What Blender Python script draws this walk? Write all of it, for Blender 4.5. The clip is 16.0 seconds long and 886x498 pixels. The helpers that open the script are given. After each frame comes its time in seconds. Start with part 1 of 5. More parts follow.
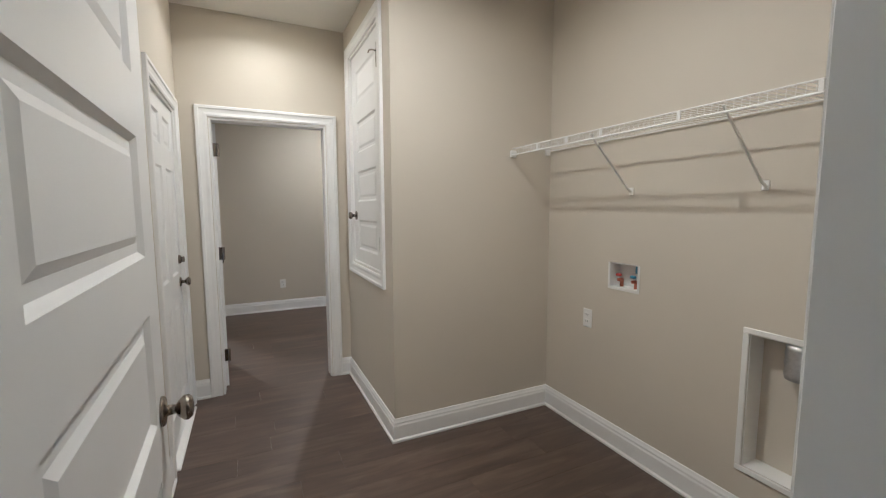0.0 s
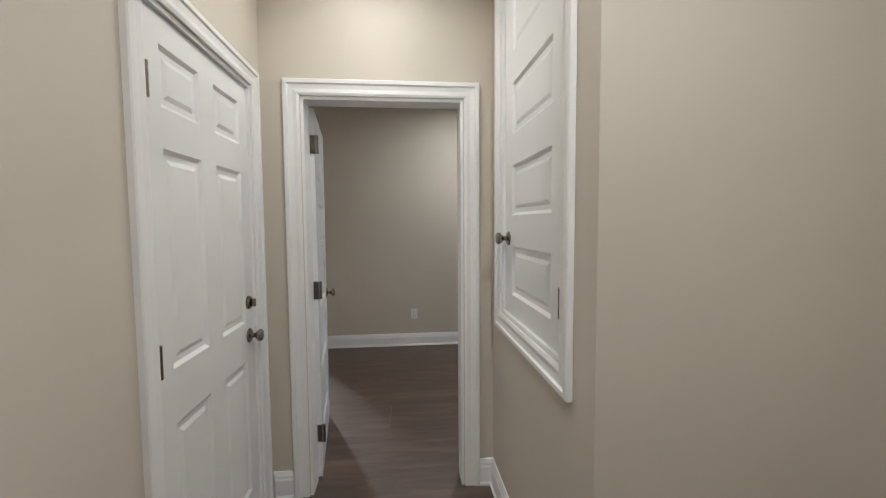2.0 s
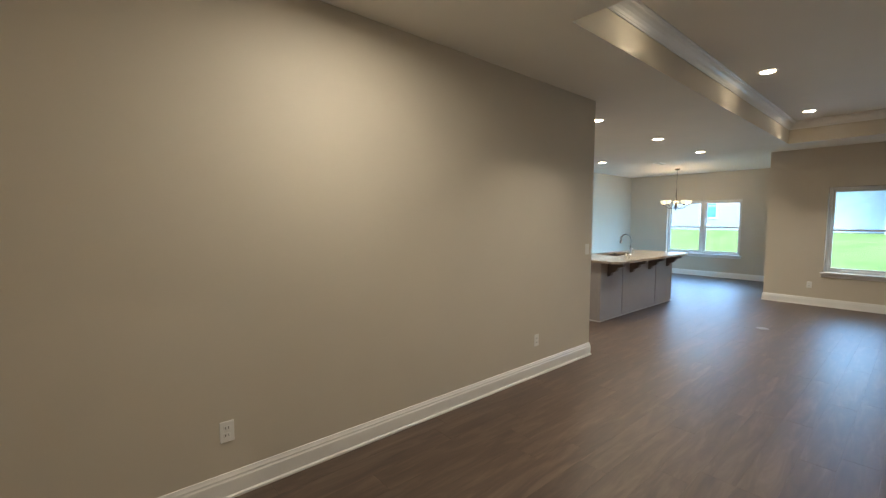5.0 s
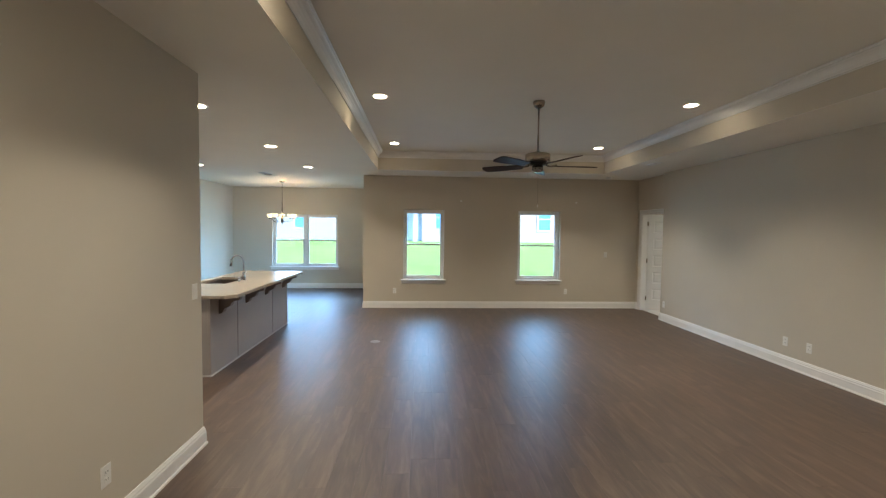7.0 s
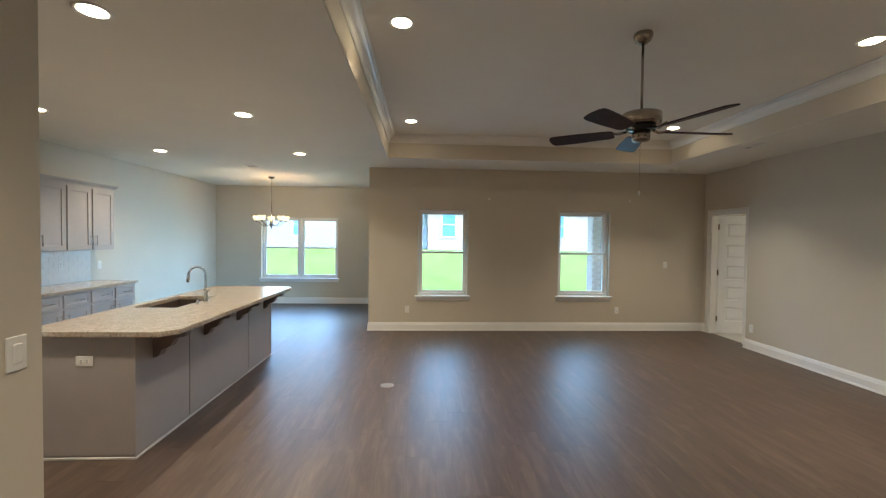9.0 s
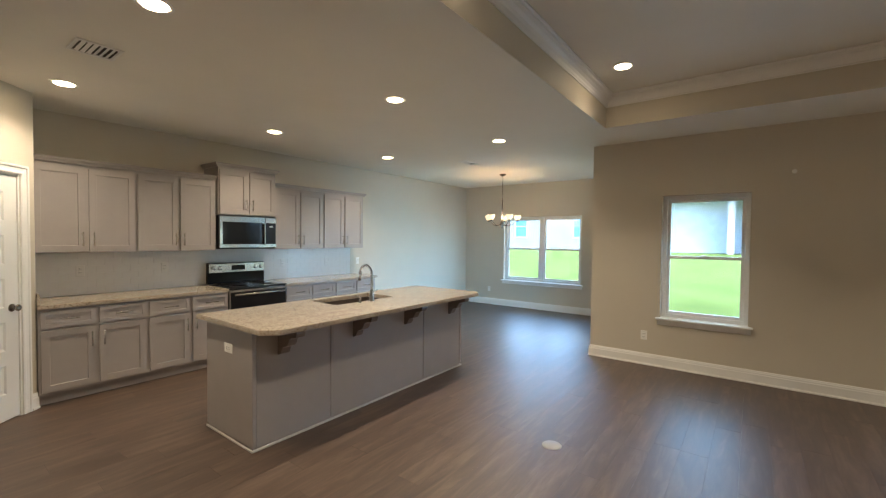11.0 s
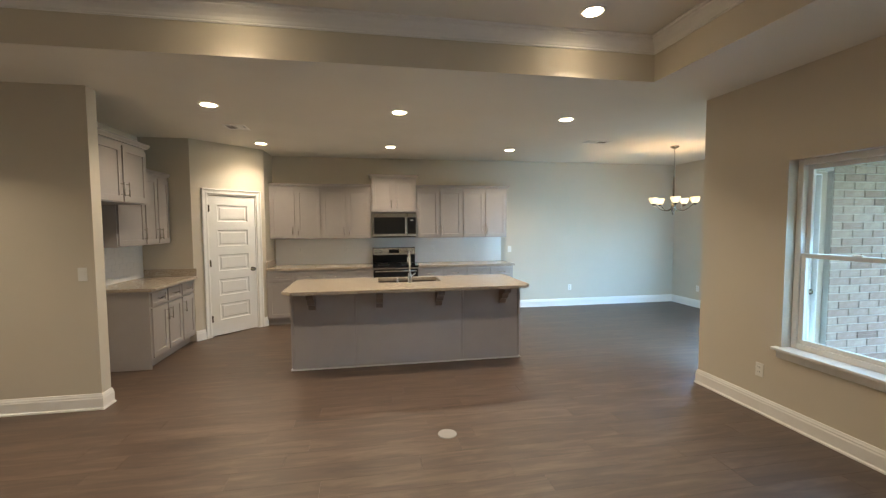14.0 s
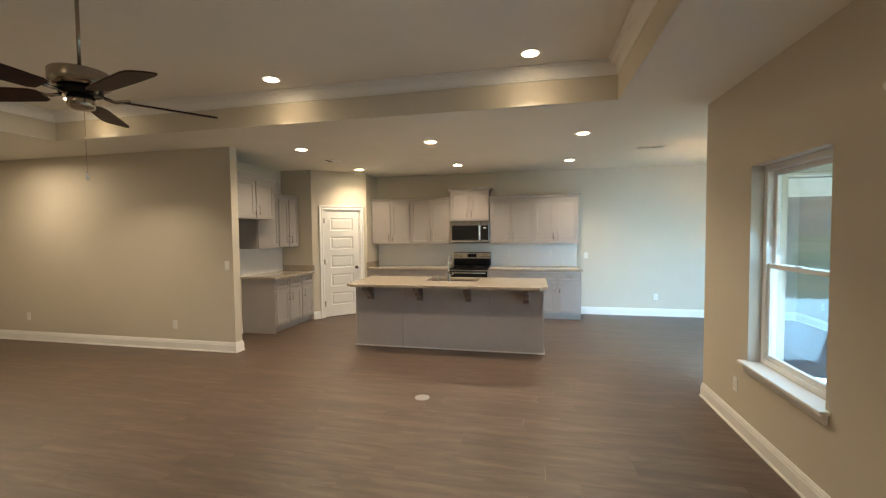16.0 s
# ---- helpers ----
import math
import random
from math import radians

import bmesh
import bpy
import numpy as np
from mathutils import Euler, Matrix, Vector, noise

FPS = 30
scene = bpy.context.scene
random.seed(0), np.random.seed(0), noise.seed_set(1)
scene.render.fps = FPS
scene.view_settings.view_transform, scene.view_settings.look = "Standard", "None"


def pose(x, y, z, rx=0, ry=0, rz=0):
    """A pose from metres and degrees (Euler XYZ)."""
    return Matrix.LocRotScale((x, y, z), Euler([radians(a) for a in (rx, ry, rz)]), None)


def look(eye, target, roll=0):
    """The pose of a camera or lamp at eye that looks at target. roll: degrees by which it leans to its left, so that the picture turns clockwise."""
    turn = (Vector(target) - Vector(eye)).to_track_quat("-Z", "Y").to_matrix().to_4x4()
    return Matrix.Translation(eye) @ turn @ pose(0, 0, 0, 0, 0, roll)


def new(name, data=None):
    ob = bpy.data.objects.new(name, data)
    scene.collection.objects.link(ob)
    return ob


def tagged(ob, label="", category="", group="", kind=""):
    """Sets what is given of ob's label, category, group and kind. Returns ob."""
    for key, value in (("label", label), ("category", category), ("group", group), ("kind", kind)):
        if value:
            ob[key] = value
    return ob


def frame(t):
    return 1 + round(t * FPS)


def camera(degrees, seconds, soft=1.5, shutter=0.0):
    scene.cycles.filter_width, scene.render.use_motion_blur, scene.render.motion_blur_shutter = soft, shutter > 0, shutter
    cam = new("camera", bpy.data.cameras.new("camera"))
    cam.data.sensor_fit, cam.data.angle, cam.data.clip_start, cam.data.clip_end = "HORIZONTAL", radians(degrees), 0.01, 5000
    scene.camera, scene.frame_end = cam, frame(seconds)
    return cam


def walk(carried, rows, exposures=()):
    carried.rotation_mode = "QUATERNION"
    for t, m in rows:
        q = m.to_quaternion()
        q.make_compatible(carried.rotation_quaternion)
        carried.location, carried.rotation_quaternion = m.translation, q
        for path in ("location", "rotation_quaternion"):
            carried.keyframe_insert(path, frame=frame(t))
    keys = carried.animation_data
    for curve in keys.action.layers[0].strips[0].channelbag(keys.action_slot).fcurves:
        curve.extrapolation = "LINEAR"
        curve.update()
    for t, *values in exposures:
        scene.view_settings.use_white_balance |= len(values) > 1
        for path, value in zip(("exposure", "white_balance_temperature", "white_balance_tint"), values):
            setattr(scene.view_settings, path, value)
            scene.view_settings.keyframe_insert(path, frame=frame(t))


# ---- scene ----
cam = camera(94.1, 16.0, soft=1.25)
PATH = [
    (0, (0.299, -3.413, 1.4), (1.148, -1.613, 1.202), -0.2),
    (0.5, (0.393, -3.206, 1.416), (1.032, -1.318, 1.249), -0.3),
    (1, (0.525, -2.905, 1.428), (0.979, -0.963, 1.283), -0.4),
    (1.5, (0.549, -2.588, 1.434), (0.885, -0.62, 1.311), -0.2),
    (2, (0.564, -2.124, 1.419), (0.762, -0.138, 1.292), -0.4),
    (3, (0.515, -1.247, 1.445), (0.582, 0.748, 1.314), -0.5),
    (3.2, (0.510, -1.067, 1.436), (0.575, 0.927, 1.294), -0.6),
    (5.3, (0.163, 0.477, 1.532), (1.716, 1.731, 1.405), 0.3),
    (5.5, (0.22, 0.625, 1.556), (1.914, 1.682, 1.442), 0.3),
    (6, (0.52, 0.708, 1.662), (2.427, 1.303, 1.566), 0.5),
    (6.5, (0.849, 0.825, 1.665), (2.84, 0.995, 1.573), 0.6),
    (7, (1.209, 0.97, 1.659), (3.204, 0.863, 1.567), 0.7),
    (7.5, (1.646, 1.051, 1.678), (3.623, 0.767, 1.577), 0.8),
    (8, (2.04, 1.125, 1.646), (3.999, 0.731, 1.574), 0.9),
    (8.5, (2.466, 1.231, 1.6), (4.426, 0.841, 1.531), 0.9),
    (9, (2.857, 1.274, 1.587), (4.854, 1.172, 1.536), 0.7),
    (9.5, (3.202, 1.22, 1.571), (5.192, 1.419, 1.579), 0.6),
    (10, (3.538, 1.044, 1.573), (5.457, 1.606, 1.583), 0.6),
    (10.2, (3.678, 0.939, 1.56), (5.554, 1.634, 1.561), 0.6),
    (12.3, (5.399, -0.419, 1.535), (6.407, 1.304, 1.418), 0.2),
    (12.5, (5.537, -0.557, 1.529), (6.476, 1.205, 1.412), 0.2),
    (13, (5.899, -0.873, 1.55), (6.644, 0.979, 1.426), 0.0),
    (13.5, (6.263, -1.163, 1.575), (6.789, 0.762, 1.447), -0.1),
    (14, (6.719, -1.384, 1.599), (7.062, 0.583, 1.481), -0.3),
    (14.5, (7.143, -1.613, 1.625), (7.276, 0.38, 1.53), -0.4),
    (15, (7.576, -1.796, 1.631), (7.529, 0.202, 1.555), -0.4),
    (15.5, (7.943, -2.032, 1.632), (7.708, -0.048, 1.545), -0.6),
    (16, (8.341, -2.194, 1.626), (7.909, -0.243, 1.539), -0.6),
]
EXPOSURES = ((0.0, 4.80, 4960, 10), (1.0, 4.62, 4960, 10), (2.0, 4.64, 4960, 10), (3.0, 4.66, 4800, 10), (5.3, 4.68, 6050, 8), (7.5, 4.80, 5950, 8), (9.5, 4.72, 6350, 9), (12.5, 4.63, 6600, 10), (14.5, 4.75, 6750, 10), (16.0, 4.86, 7050, 10))
walk(cam, [(t, look(eye, target, roll)) for t, eye, target, roll in PATH], EXPOSURES)

# ---- light ----
world = bpy.data.worlds.new("world")
scene.world = world
world.use_nodes = True
wn = world.node_tree
sky = wn.nodes.new("ShaderNodeTexSky")
sky.sky_type, sky.sun_disc = "NISHITA", False
sky.sun_elevation, sky.sun_rotation = radians(50), radians(233)
wn.nodes["Background"].inputs["Strength"].default_value = 0.12
wn.links.new(sky.outputs["Color"], wn.nodes["Background"].inputs["Color"])
sun = new("sun", bpy.data.lights.new("sun", "SUN"))
sun.data.energy, sun.data.angle, sun.data.color = 0.6, radians(14), (1.0, 0.95, 0.87)
sun.matrix_world = look((-8, -6, 12), (0, 0, 0))
WARM = (1.0, 0.845, 0.635)


def disc_lamp(name, x, y, z, watts, size, color=WARM, spread=150):
    lamp = new(name, bpy.data.lights.new(name, "AREA"))
    lamp.data.shape, lamp.data.size, lamp.data.energy, lamp.data.color = "DISK", size, watts, color
    lamp.data.spread = radians(spread)
    lamp.matrix_world = pose(x, y, z)
    return lamp


def point_lamp(name, x, y, z, watts, radius, color=WARM):
    lamp = new(name, bpy.data.lights.new(name, "POINT"))
    lamp.data.energy, lamp.data.shadow_soft_size, lamp.data.color = watts, radius, color
    lamp.location = (x, y, z)
    return lamp


# ---- materials ----


def material(name):
    m = bpy.data.materials.new(name)
    m.use_nodes = True
    return m, m.node_tree, m.node_tree.nodes["Principled BSDF"]


def noise_node(nt, scale, detail=4.0, rough=0.55, stretch=None):
    tc = nt.nodes.new("ShaderNodeTexCoord")
    tex = nt.nodes.new("ShaderNodeTexNoise")
    tex.inputs["Scale"].default_value, tex.inputs["Detail"].default_value = scale, detail
    tex.inputs["Roughness"].default_value = rough
    if stretch:
        mp = nt.nodes.new("ShaderNodeMapping")
        mp.inputs["Scale"].default_value = stretch
        nt.links.new(tc.outputs["Object"], mp.inputs["Vector"])
        nt.links.new(mp.outputs["Vector"], tex.inputs["Vector"])
    else:
        nt.links.new(tc.outputs["Object"], tex.inputs["Vector"])
    return tex


def ramp(nt, source, stops):
    r = nt.nodes.new("ShaderNodeValToRGB")
    while len(r.color_ramp.elements) < len(stops):
        r.color_ramp.elements.new(0.5)
    for e, (p, c) in zip(r.color_ramp.elements, stops):
        e.position, e.color = p, (*c, 1)
    nt.links.new(source, r.inputs["Fac"])
    return r.outputs["Color"]


def bump(nt, bsdf, source, strength, distance):
    b = nt.nodes.new("ShaderNodeBump")
    b.inputs["Strength"].default_value, b.inputs["Distance"].default_value = strength, distance
    nt.links.new(source, b.inputs["Height"])
    nt.links.new(b.outputs["Normal"], bsdf.inputs["Normal"])


def plain(name, color, rough=0.5, metal=0.0, vary=0.05, scale=3.0, grain=220.0, relief=0.05, spec=0.5):
    m, nt, b = material(name)
    lo = tuple(c * (1 - vary) for c in color)
    hi = tuple(min(1, c * (1 + vary)) for c in color)
    nt.links.new(ramp(nt, noise_node(nt, scale).outputs["Fac"], ((0.3, lo), (0.7, hi))), b.inputs["Base Color"])
    b.inputs["Roughness"].default_value, b.inputs["Metallic"].default_value = rough, metal
    b.inputs["Specular IOR Level"].default_value = spec
    if relief:
        bump(nt, b, noise_node(nt, grain, 2.0).outputs["Fac"], relief, 0.002)
    return m


def glow_material(name, color, strength):
    m, nt, b = material(name)
    b.inputs["Base Color"].default_value = (*color, 1)
    b.inputs["Emission Color"].default_value = (*color, 1)
    b.inputs["Emission Strength"].default_value = strength
    return m


def wood_planks(name, per_object):
    m, nt, b = material(name)
    tc = nt.nodes.new("ShaderNodeTexCoord")
    geo = nt.nodes.new("ShaderNodeNewGeometry")
    info = nt.nodes.new("ShaderNodeObjectInfo")
    rnd = info.outputs["Random"] if per_object else geo.outputs["Random Per Island"]
    shift = nt.nodes.new("ShaderNodeVectorMath")
    shift.operation = "MULTIPLY_ADD"
    nt.links.new(rnd, shift.inputs[0])
    shift.inputs[1].default_value = (37, 11, 5)
    nt.links.new(tc.outputs["Object"], shift.inputs[2])
    mp = nt.nodes.new("ShaderNodeMapping")
    mp.inputs["Scale"].default_value = (0.9, 6, 1)
    nt.links.new(shift.outputs["Vector"], mp.inputs["Vector"])
    grain = nt.nodes.new("ShaderNodeTexNoise")
    grain.inputs["Scale"].default_value, grain.inputs["Detail"].default_value = 2.2, 7.0
    grain.inputs["Roughness"].default_value, grain.inputs["Distortion"].default_value = 0.62, 0.6
    nt.links.new(mp.outputs["Vector"], grain.inputs["Vector"])
    col = ramp(nt, grain.outputs["Fac"], ((0.28, (0.041, 0.0240, 0.0163)), (0.5, (0.080, 0.0500, 0.0350)), (0.72, (0.143, 0.0985, 0.0710))))
    tone = nt.nodes.new("ShaderNodeMapRange")
    tone.inputs["To Min"].default_value, tone.inputs["To Max"].default_value = 0.92, 1.07
    nt.links.new(rnd, tone.inputs["Value"])
    hsv = nt.nodes.new("ShaderNodeHueSaturation")
    nt.links.new(tone.outputs["Result"], hsv.inputs["Value"])
    nt.links.new(col, hsv.inputs["Color"])
    nt.links.new(hsv.outputs["Color"], b.inputs["Base Color"])
    gl = nt.nodes.new("ShaderNodeMapRange")
    gl.inputs["To Min"].default_value, gl.inputs["To Max"].default_value = 0.36, 0.54
    nt.links.new(grain.outputs["Fac"], gl.inputs["Value"])
    nt.links.new(gl.outputs["Result"], b.inputs["Roughness"])
    b.inputs["Specular IOR Level"].default_value = 0.85
    bump(nt, b, grain.outputs["Fac"], 0.07, 0.0015)
    return m


def granite(name):
    m, nt, b = material(name)
    big = noise_node(nt, 14, 6, 0.6)
    fine = noise_node(nt, 75, 6, 0.7)
    base = ramp(nt, big.outputs["Fac"], ((0.3, (0.40, 0.335, 0.27)), (0.5, (0.455, 0.39, 0.32)), (0.72, (0.51, 0.45, 0.38))))
    specks = ramp(nt, fine.outputs["Fac"], ((0.34, (0.20, 0.16, 0.13)), (0.42, (0.62, 0.54, 0.46)), (0.5, (1, 1, 1))))
    mix = nt.nodes.new("ShaderNodeMix")
    mix.data_type, mix.blend_type = "RGBA", "MULTIPLY"
    mix.inputs["Factor"].default_value = 0.85
    nt.links.new(base, mix.inputs["A"])
    nt.links.new(specks, mix.inputs["B"])
    nt.links.new(mix.outputs["Result"], b.inputs["Base Color"])
    b.inputs["Roughness"].default_value = 0.16
    return m


def brick_material(name):
    m, nt, b = material(name)
    info = nt.nodes.new("ShaderNodeObjectInfo")
    tone = ramp(nt, info.outputs["Random"], ((0.0, (0.30, 0.225, 0.185)), (0.2, (0.42, 0.33, 0.265)), (0.55, (0.47, 0.385, 0.315)), (1.0, (0.53, 0.46, 0.385))))
    dirt = ramp(nt, noise_node(nt, 22, 6).outputs["Fac"], ((0.3, (0.72, 0.70, 0.68)), (0.7, (1, 1, 1))))
    mix = nt.nodes.new("ShaderNodeMix")
    mix.data_type, mix.blend_type = "RGBA", "MULTIPLY"
    mix.inputs["Factor"].default_value = 0.9
    nt.links.new(tone, mix.inputs["A"])
    nt.links.new(dirt, mix.inputs["B"])
    nt.links.new(mix.outputs["Result"], b.inputs["Base Color"])
    b.inputs["Roughness"].default_value = 0.9
    bump(nt, b, noise_node(nt, 90, 5).outputs["Fac"], 0.5, 0.004)
    return m


def lawn_material(name):
    m, nt, b = material(name)
    col = ramp(nt, noise_node(nt, 0.7, 8, 0.7).outputs["Fac"], ((0.3, (0.064, 0.094, 0.028)), (0.55, (0.088, 0.122, 0.038)), (0.8, (0.112, 0.146, 0.052))))
    nt.links.new(col, b.inputs["Base Color"])
    b.inputs["Roughness"].default_value, b.inputs["Specular IOR Level"].default_value = 1.0, 0.0
    bump(nt, b, noise_node(nt, 40, 6).outputs["Fac"], 0.8, 0.05)
    return m


def glass_material(name, tint=(0.91, 0.965, 1.0)):
    m, nt, b = material(name)
    out = nt.nodes["Material Output"]
    nt.nodes.remove(b)
    clear = nt.nodes.new("ShaderNodeBsdfTransparent")
    clear.inputs["Color"].default_value = (*tint, 1)
    gloss = nt.nodes.new("ShaderNodeBsdfGlossy")
    gloss.inputs["Roughness"].default_value = 0.02
    edge = nt.nodes.new("ShaderNodeLayerWeight")
    edge.inputs["Blend"].default_value = 0.5
    power = nt.nodes.new("ShaderNodeMath")
    power.operation = "POWER"
    power.inputs[1].default_value = 5.0
    nt.links.new(edge.outputs["Facing"], power.inputs[0])
    fres = nt.nodes.new("ShaderNodeMapRange")
    fres.inputs["To Min"].default_value = 0.035
    nt.links.new(power.outputs["Value"], fres.inputs["Value"])
    mix = nt.nodes.new("ShaderNodeMixShader")
    nt.links.new(fres.outputs["Result"], mix.inputs["Fac"])
    nt.links.new(clear.outputs["BSDF"], mix.inputs[1])
    nt.links.new(gloss.outputs["BSDF"], mix.inputs[2])
    nt.links.new(mix.outputs["Shader"], out.inputs["Surface"])
    return m


WALL = plain("wall_paint", (0.594, 0.541, 0.454), 0.62, vary=0.025, scale=1.2, grain=160, relief=0.10)
CEIL = plain("ceiling_paint", (0.79, 0.76, 0.685), 0.85, vary=0.02, scale=1.5, grain=120, relief=0.14)
WHITE = plain("white_trim_paint", (0.82, 0.81, 0.79), 0.32, vary=0.02, scale=5, grain=60, relief=0.03)
DOORW = plain("white_door_paint", (0.80, 0.795, 0.78), 0.28, vary=0.02, scale=4, grain=140, relief=0.05)
PLASTIC = plain("white_plastic", (0.80, 0.79, 0.76), 0.30, vary=0.01, relief=0)
CAB = plain("grey_cabinet_paint", (0.370, 0.338, 0.325), 0.36, vary=0.025, scale=6, grain=90, relief=0.03)
GRANITE = granite("speckled_granite")
STEEL = plain("brushed_steel", (0.58, 0.57, 0.55), 0.19, 1.0, 0.05, 30, 400, 0.04)
NICKEL = plain("satin_nickel", (0.27, 0.235, 0.20), 0.2, 1.0, 0.05, 20, relief=0)
FANMETAL = plain("brushed_fan_nickel", (0.36, 0.31, 0.26), 0.24, 1.0, 0.05, 20, relief=0)
SHOE = plain("pale_shoe_paint", (0.60, 0.58, 0.56), 0.4, vary=0.03, relief=0)
TILEWHITE = plain("glazed_white_tile", (0.82, 0.81, 0.79), 0.24, vary=0.02, scale=6, grain=9, relief=0.05)
GROUT = plain("pale_grout", (0.81, 0.80, 0.78), 0.9, vary=0.04, scale=30, relief=0.1)
CHROME = plain("chrome", (0.78, 0.78, 0.79), 0.07, 1.0, 0.02, 20, relief=0)
BLACK = plain("black_enamel", (0.012, 0.012, 0.013), 0.14, vary=0.1, relief=0, spec=0.25)
DARKGLASS = plain("dark_oven_glass", (0.012, 0.012, 0.014), 0.06, vary=0.1, relief=0, spec=0.3)
DARKWOOD = plain("dark_walnut_blade", (0.034, 0.013, 0.010), 0.5, vary=0.35, scale=18, grain=40, relief=0.08, spec=0.15)
# flat dark colour in place of shade in slots and vents; also burner rings
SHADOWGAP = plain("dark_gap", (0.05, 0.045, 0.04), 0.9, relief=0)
COPPER = plain("copper_valve", (0.55, 0.20, 0.13), 0.32, 1.0, 0.1, 30, relief=0)
CORBEL = plain("grey_brown_corbel", (0.17, 0.128, 0.108), 0.4, vary=0.06, scale=12)
GREYCAP = plain("grey_floor_cap", (0.31, 0.30, 0.29), 0.5, relief=0)
COMPOSITE = plain("dark_sink_composite", (0.075, 0.055, 0.045), 0.4, vary=0.15, scale=60, relief=0.03)
HOUSEWHITE = plain("house_trim_white", (0.26, 0.26, 0.26), 0.6, relief=0)
BLUETAG = plain("blue_tape", (0.05, 0.22, 0.34), 0.6, relief=0)
ALU = plain("aluminium_duct", (0.66, 0.67, 0.68), 0.35, 1.0, 0.1, 60, 60, 0.2)
MORTAR = plain("mortar", (0.54, 0.50, 0.44), 0.95, vary=0.08, scale=20, grain=120, relief=0.3)
BRICK = brick_material("clay_brick")
CONCRETE = plain("porch_concrete", (0.34, 0.335, 0.325), 0.85, vary=0.1, scale=2.5, grain=80, relief=0.2)
LAWN = lawn_material("lawn_grass")
ROOF = plain("asphalt_shingles", (0.13, 0.115, 0.10), 0.95, vary=0.3, scale=4, grain=14, relief=0.5)
SIDING = plain("pale_siding", (0.115, 0.125, 0.135), 0.7, vary=0.05, scale=1.2, grain=30, relief=0.2)
FARBRICK = plain("far_pale_brick", (0.14, 0.122, 0.108), 0.9, vary=0.14, scale=7, grain=9, relief=0.3)
# the far porch recess has its shade put into this blue-grey
PORCHGREY = plain("shaded_porch_grey", (0.27, 0.32, 0.36), 0.8, vary=0.1, scale=2, relief=0)
GLASS = glass_material("window_glass")
# reflected sky is put into the far panes' blue base colour
FARGLASS = plain("far_glass_sky_blue", (0.035, 0.105, 0.20), 0.35, vary=0.1, relief=0, spec=0.15)
MIRROR = plain("mirror", (0.9, 0.9, 0.9), 0.01, 1.0, 0.0, relief=0)
TILE = plain("pale_floor_tile", (0.62, 0.59, 0.54), 0.35, vary=0.05, relief=0.03)
LED = glow_material("led_diffuser", (1.0, 0.80, 0.52), 2.2)
SHADE = glow_material("frosted_glass_shade", (1.0, 0.76, 0.43), 0.055)
PLANK = wood_planks("brown_vinyl_plank", True)
PLANKS = wood_planks("brown_vinyl_planks", False)

# ---- mesh helpers ----


def link(name, bm, mat, parent=None, label="", smooth=False):
    me = bpy.data.meshes.new(name)
    bmesh.ops.recalc_face_normals(bm, faces=bm.faces[:])
    if smooth:
        for f in bm.faces:
            f.smooth = True
    bm.to_mesh(me)
    bm.free()
    me.materials.append(mat)
    ob = new(name, me)
    ob.parent = parent
    if label:
        ob["label"] = label
    return ob


def part(name, bm, mat, parent, label="", smooth=False):
    return link(name, bm, mat, parent, label, smooth)


def thing(name, m, label, category, group="", kind=""):
    ob = new(name)
    ob.empty_display_size = 0.1
    ob.matrix_world = m
    return tagged(ob, label, category, group, kind)


def box(x0, x1, y0, y1, z0, z1, bevel=0.0, bm=None, segs=1):
    bm = bm or bmesh.new()
    r = bmesh.ops.create_cube(bm, size=1.0)
    for v in r["verts"]:
        v.co = ((x0 + x1) / 2 + v.co.x * (x1 - x0), (y0 + y1) / 2 + v.co.y * (y1 - y0), (z0 + z1) / 2 + v.co.z * (z1 - z0))
    if bevel:
        edges = list({e for v in r["verts"] for e in v.link_edges})
        bmesh.ops.bevel(bm, geom=edges, offset=bevel, segments=segs, affect="EDGES", profile=0.5)
    return bm


def lathe(profile, n=20, m=None, bm=None):
    """Turns (radius, z) points round the z axis."""
    bm = bm or bmesh.new()
    rings = []
    for r, z in profile:
        ring = []
        for k in range(n):
            a = 2 * math.pi * k / n
            p = Vector((r * math.cos(a), r * math.sin(a), z))
            ring.append(bm.verts.new(m @ p if m else p))
        rings.append(ring)
    for a, b in zip(rings, rings[1:]):
        for k in range(n):
            bm.faces.new((a[k], a[(k + 1) % n], b[(k + 1) % n], b[k]))
    bm.faces.new(rings[0][::-1])
    bm.faces.new(rings[-1])
    return bm


def rod(p, q, r, n=8, bm=None):
    p, q = Vector(p), Vector(q)
    m = Matrix.Translation(p) @ (q - p).to_track_quat("Z", "Y").to_matrix().to_4x4()
    return lathe(((r, 0), (r, (q - p).length)), n, m, bm)


def tube(points, r, n=8, bm=None):
    """A round tube along a line of points."""
    bm = bm or bmesh.new()
    pts = [Vector(p) for p in points]
    rings = []
    side = None
    for k, p in enumerate(pts):
        d = (pts[min(k + 1, len(pts) - 1)] - pts[max(k - 1, 0)]).normalized()
        if side is None:
            side = d.orthogonal().normalized()
        side = (side - d * side.dot(d)).normalized()
        up = d.cross(side)
        rings.append([bm.verts.new(p + r * (math.cos(2 * math.pi * j / n) * side + math.sin(2 * math.pi * j / n) * up)) for j in range(n)])
    for a, b in zip(rings, rings[1:]):
        for j in range(n):
            bm.faces.new((a[j], a[(j + 1) % n], b[(j + 1) % n], b[j]))
    bm.faces.new(rings[0][::-1])
    bm.faces.new(rings[-1])
    return bm


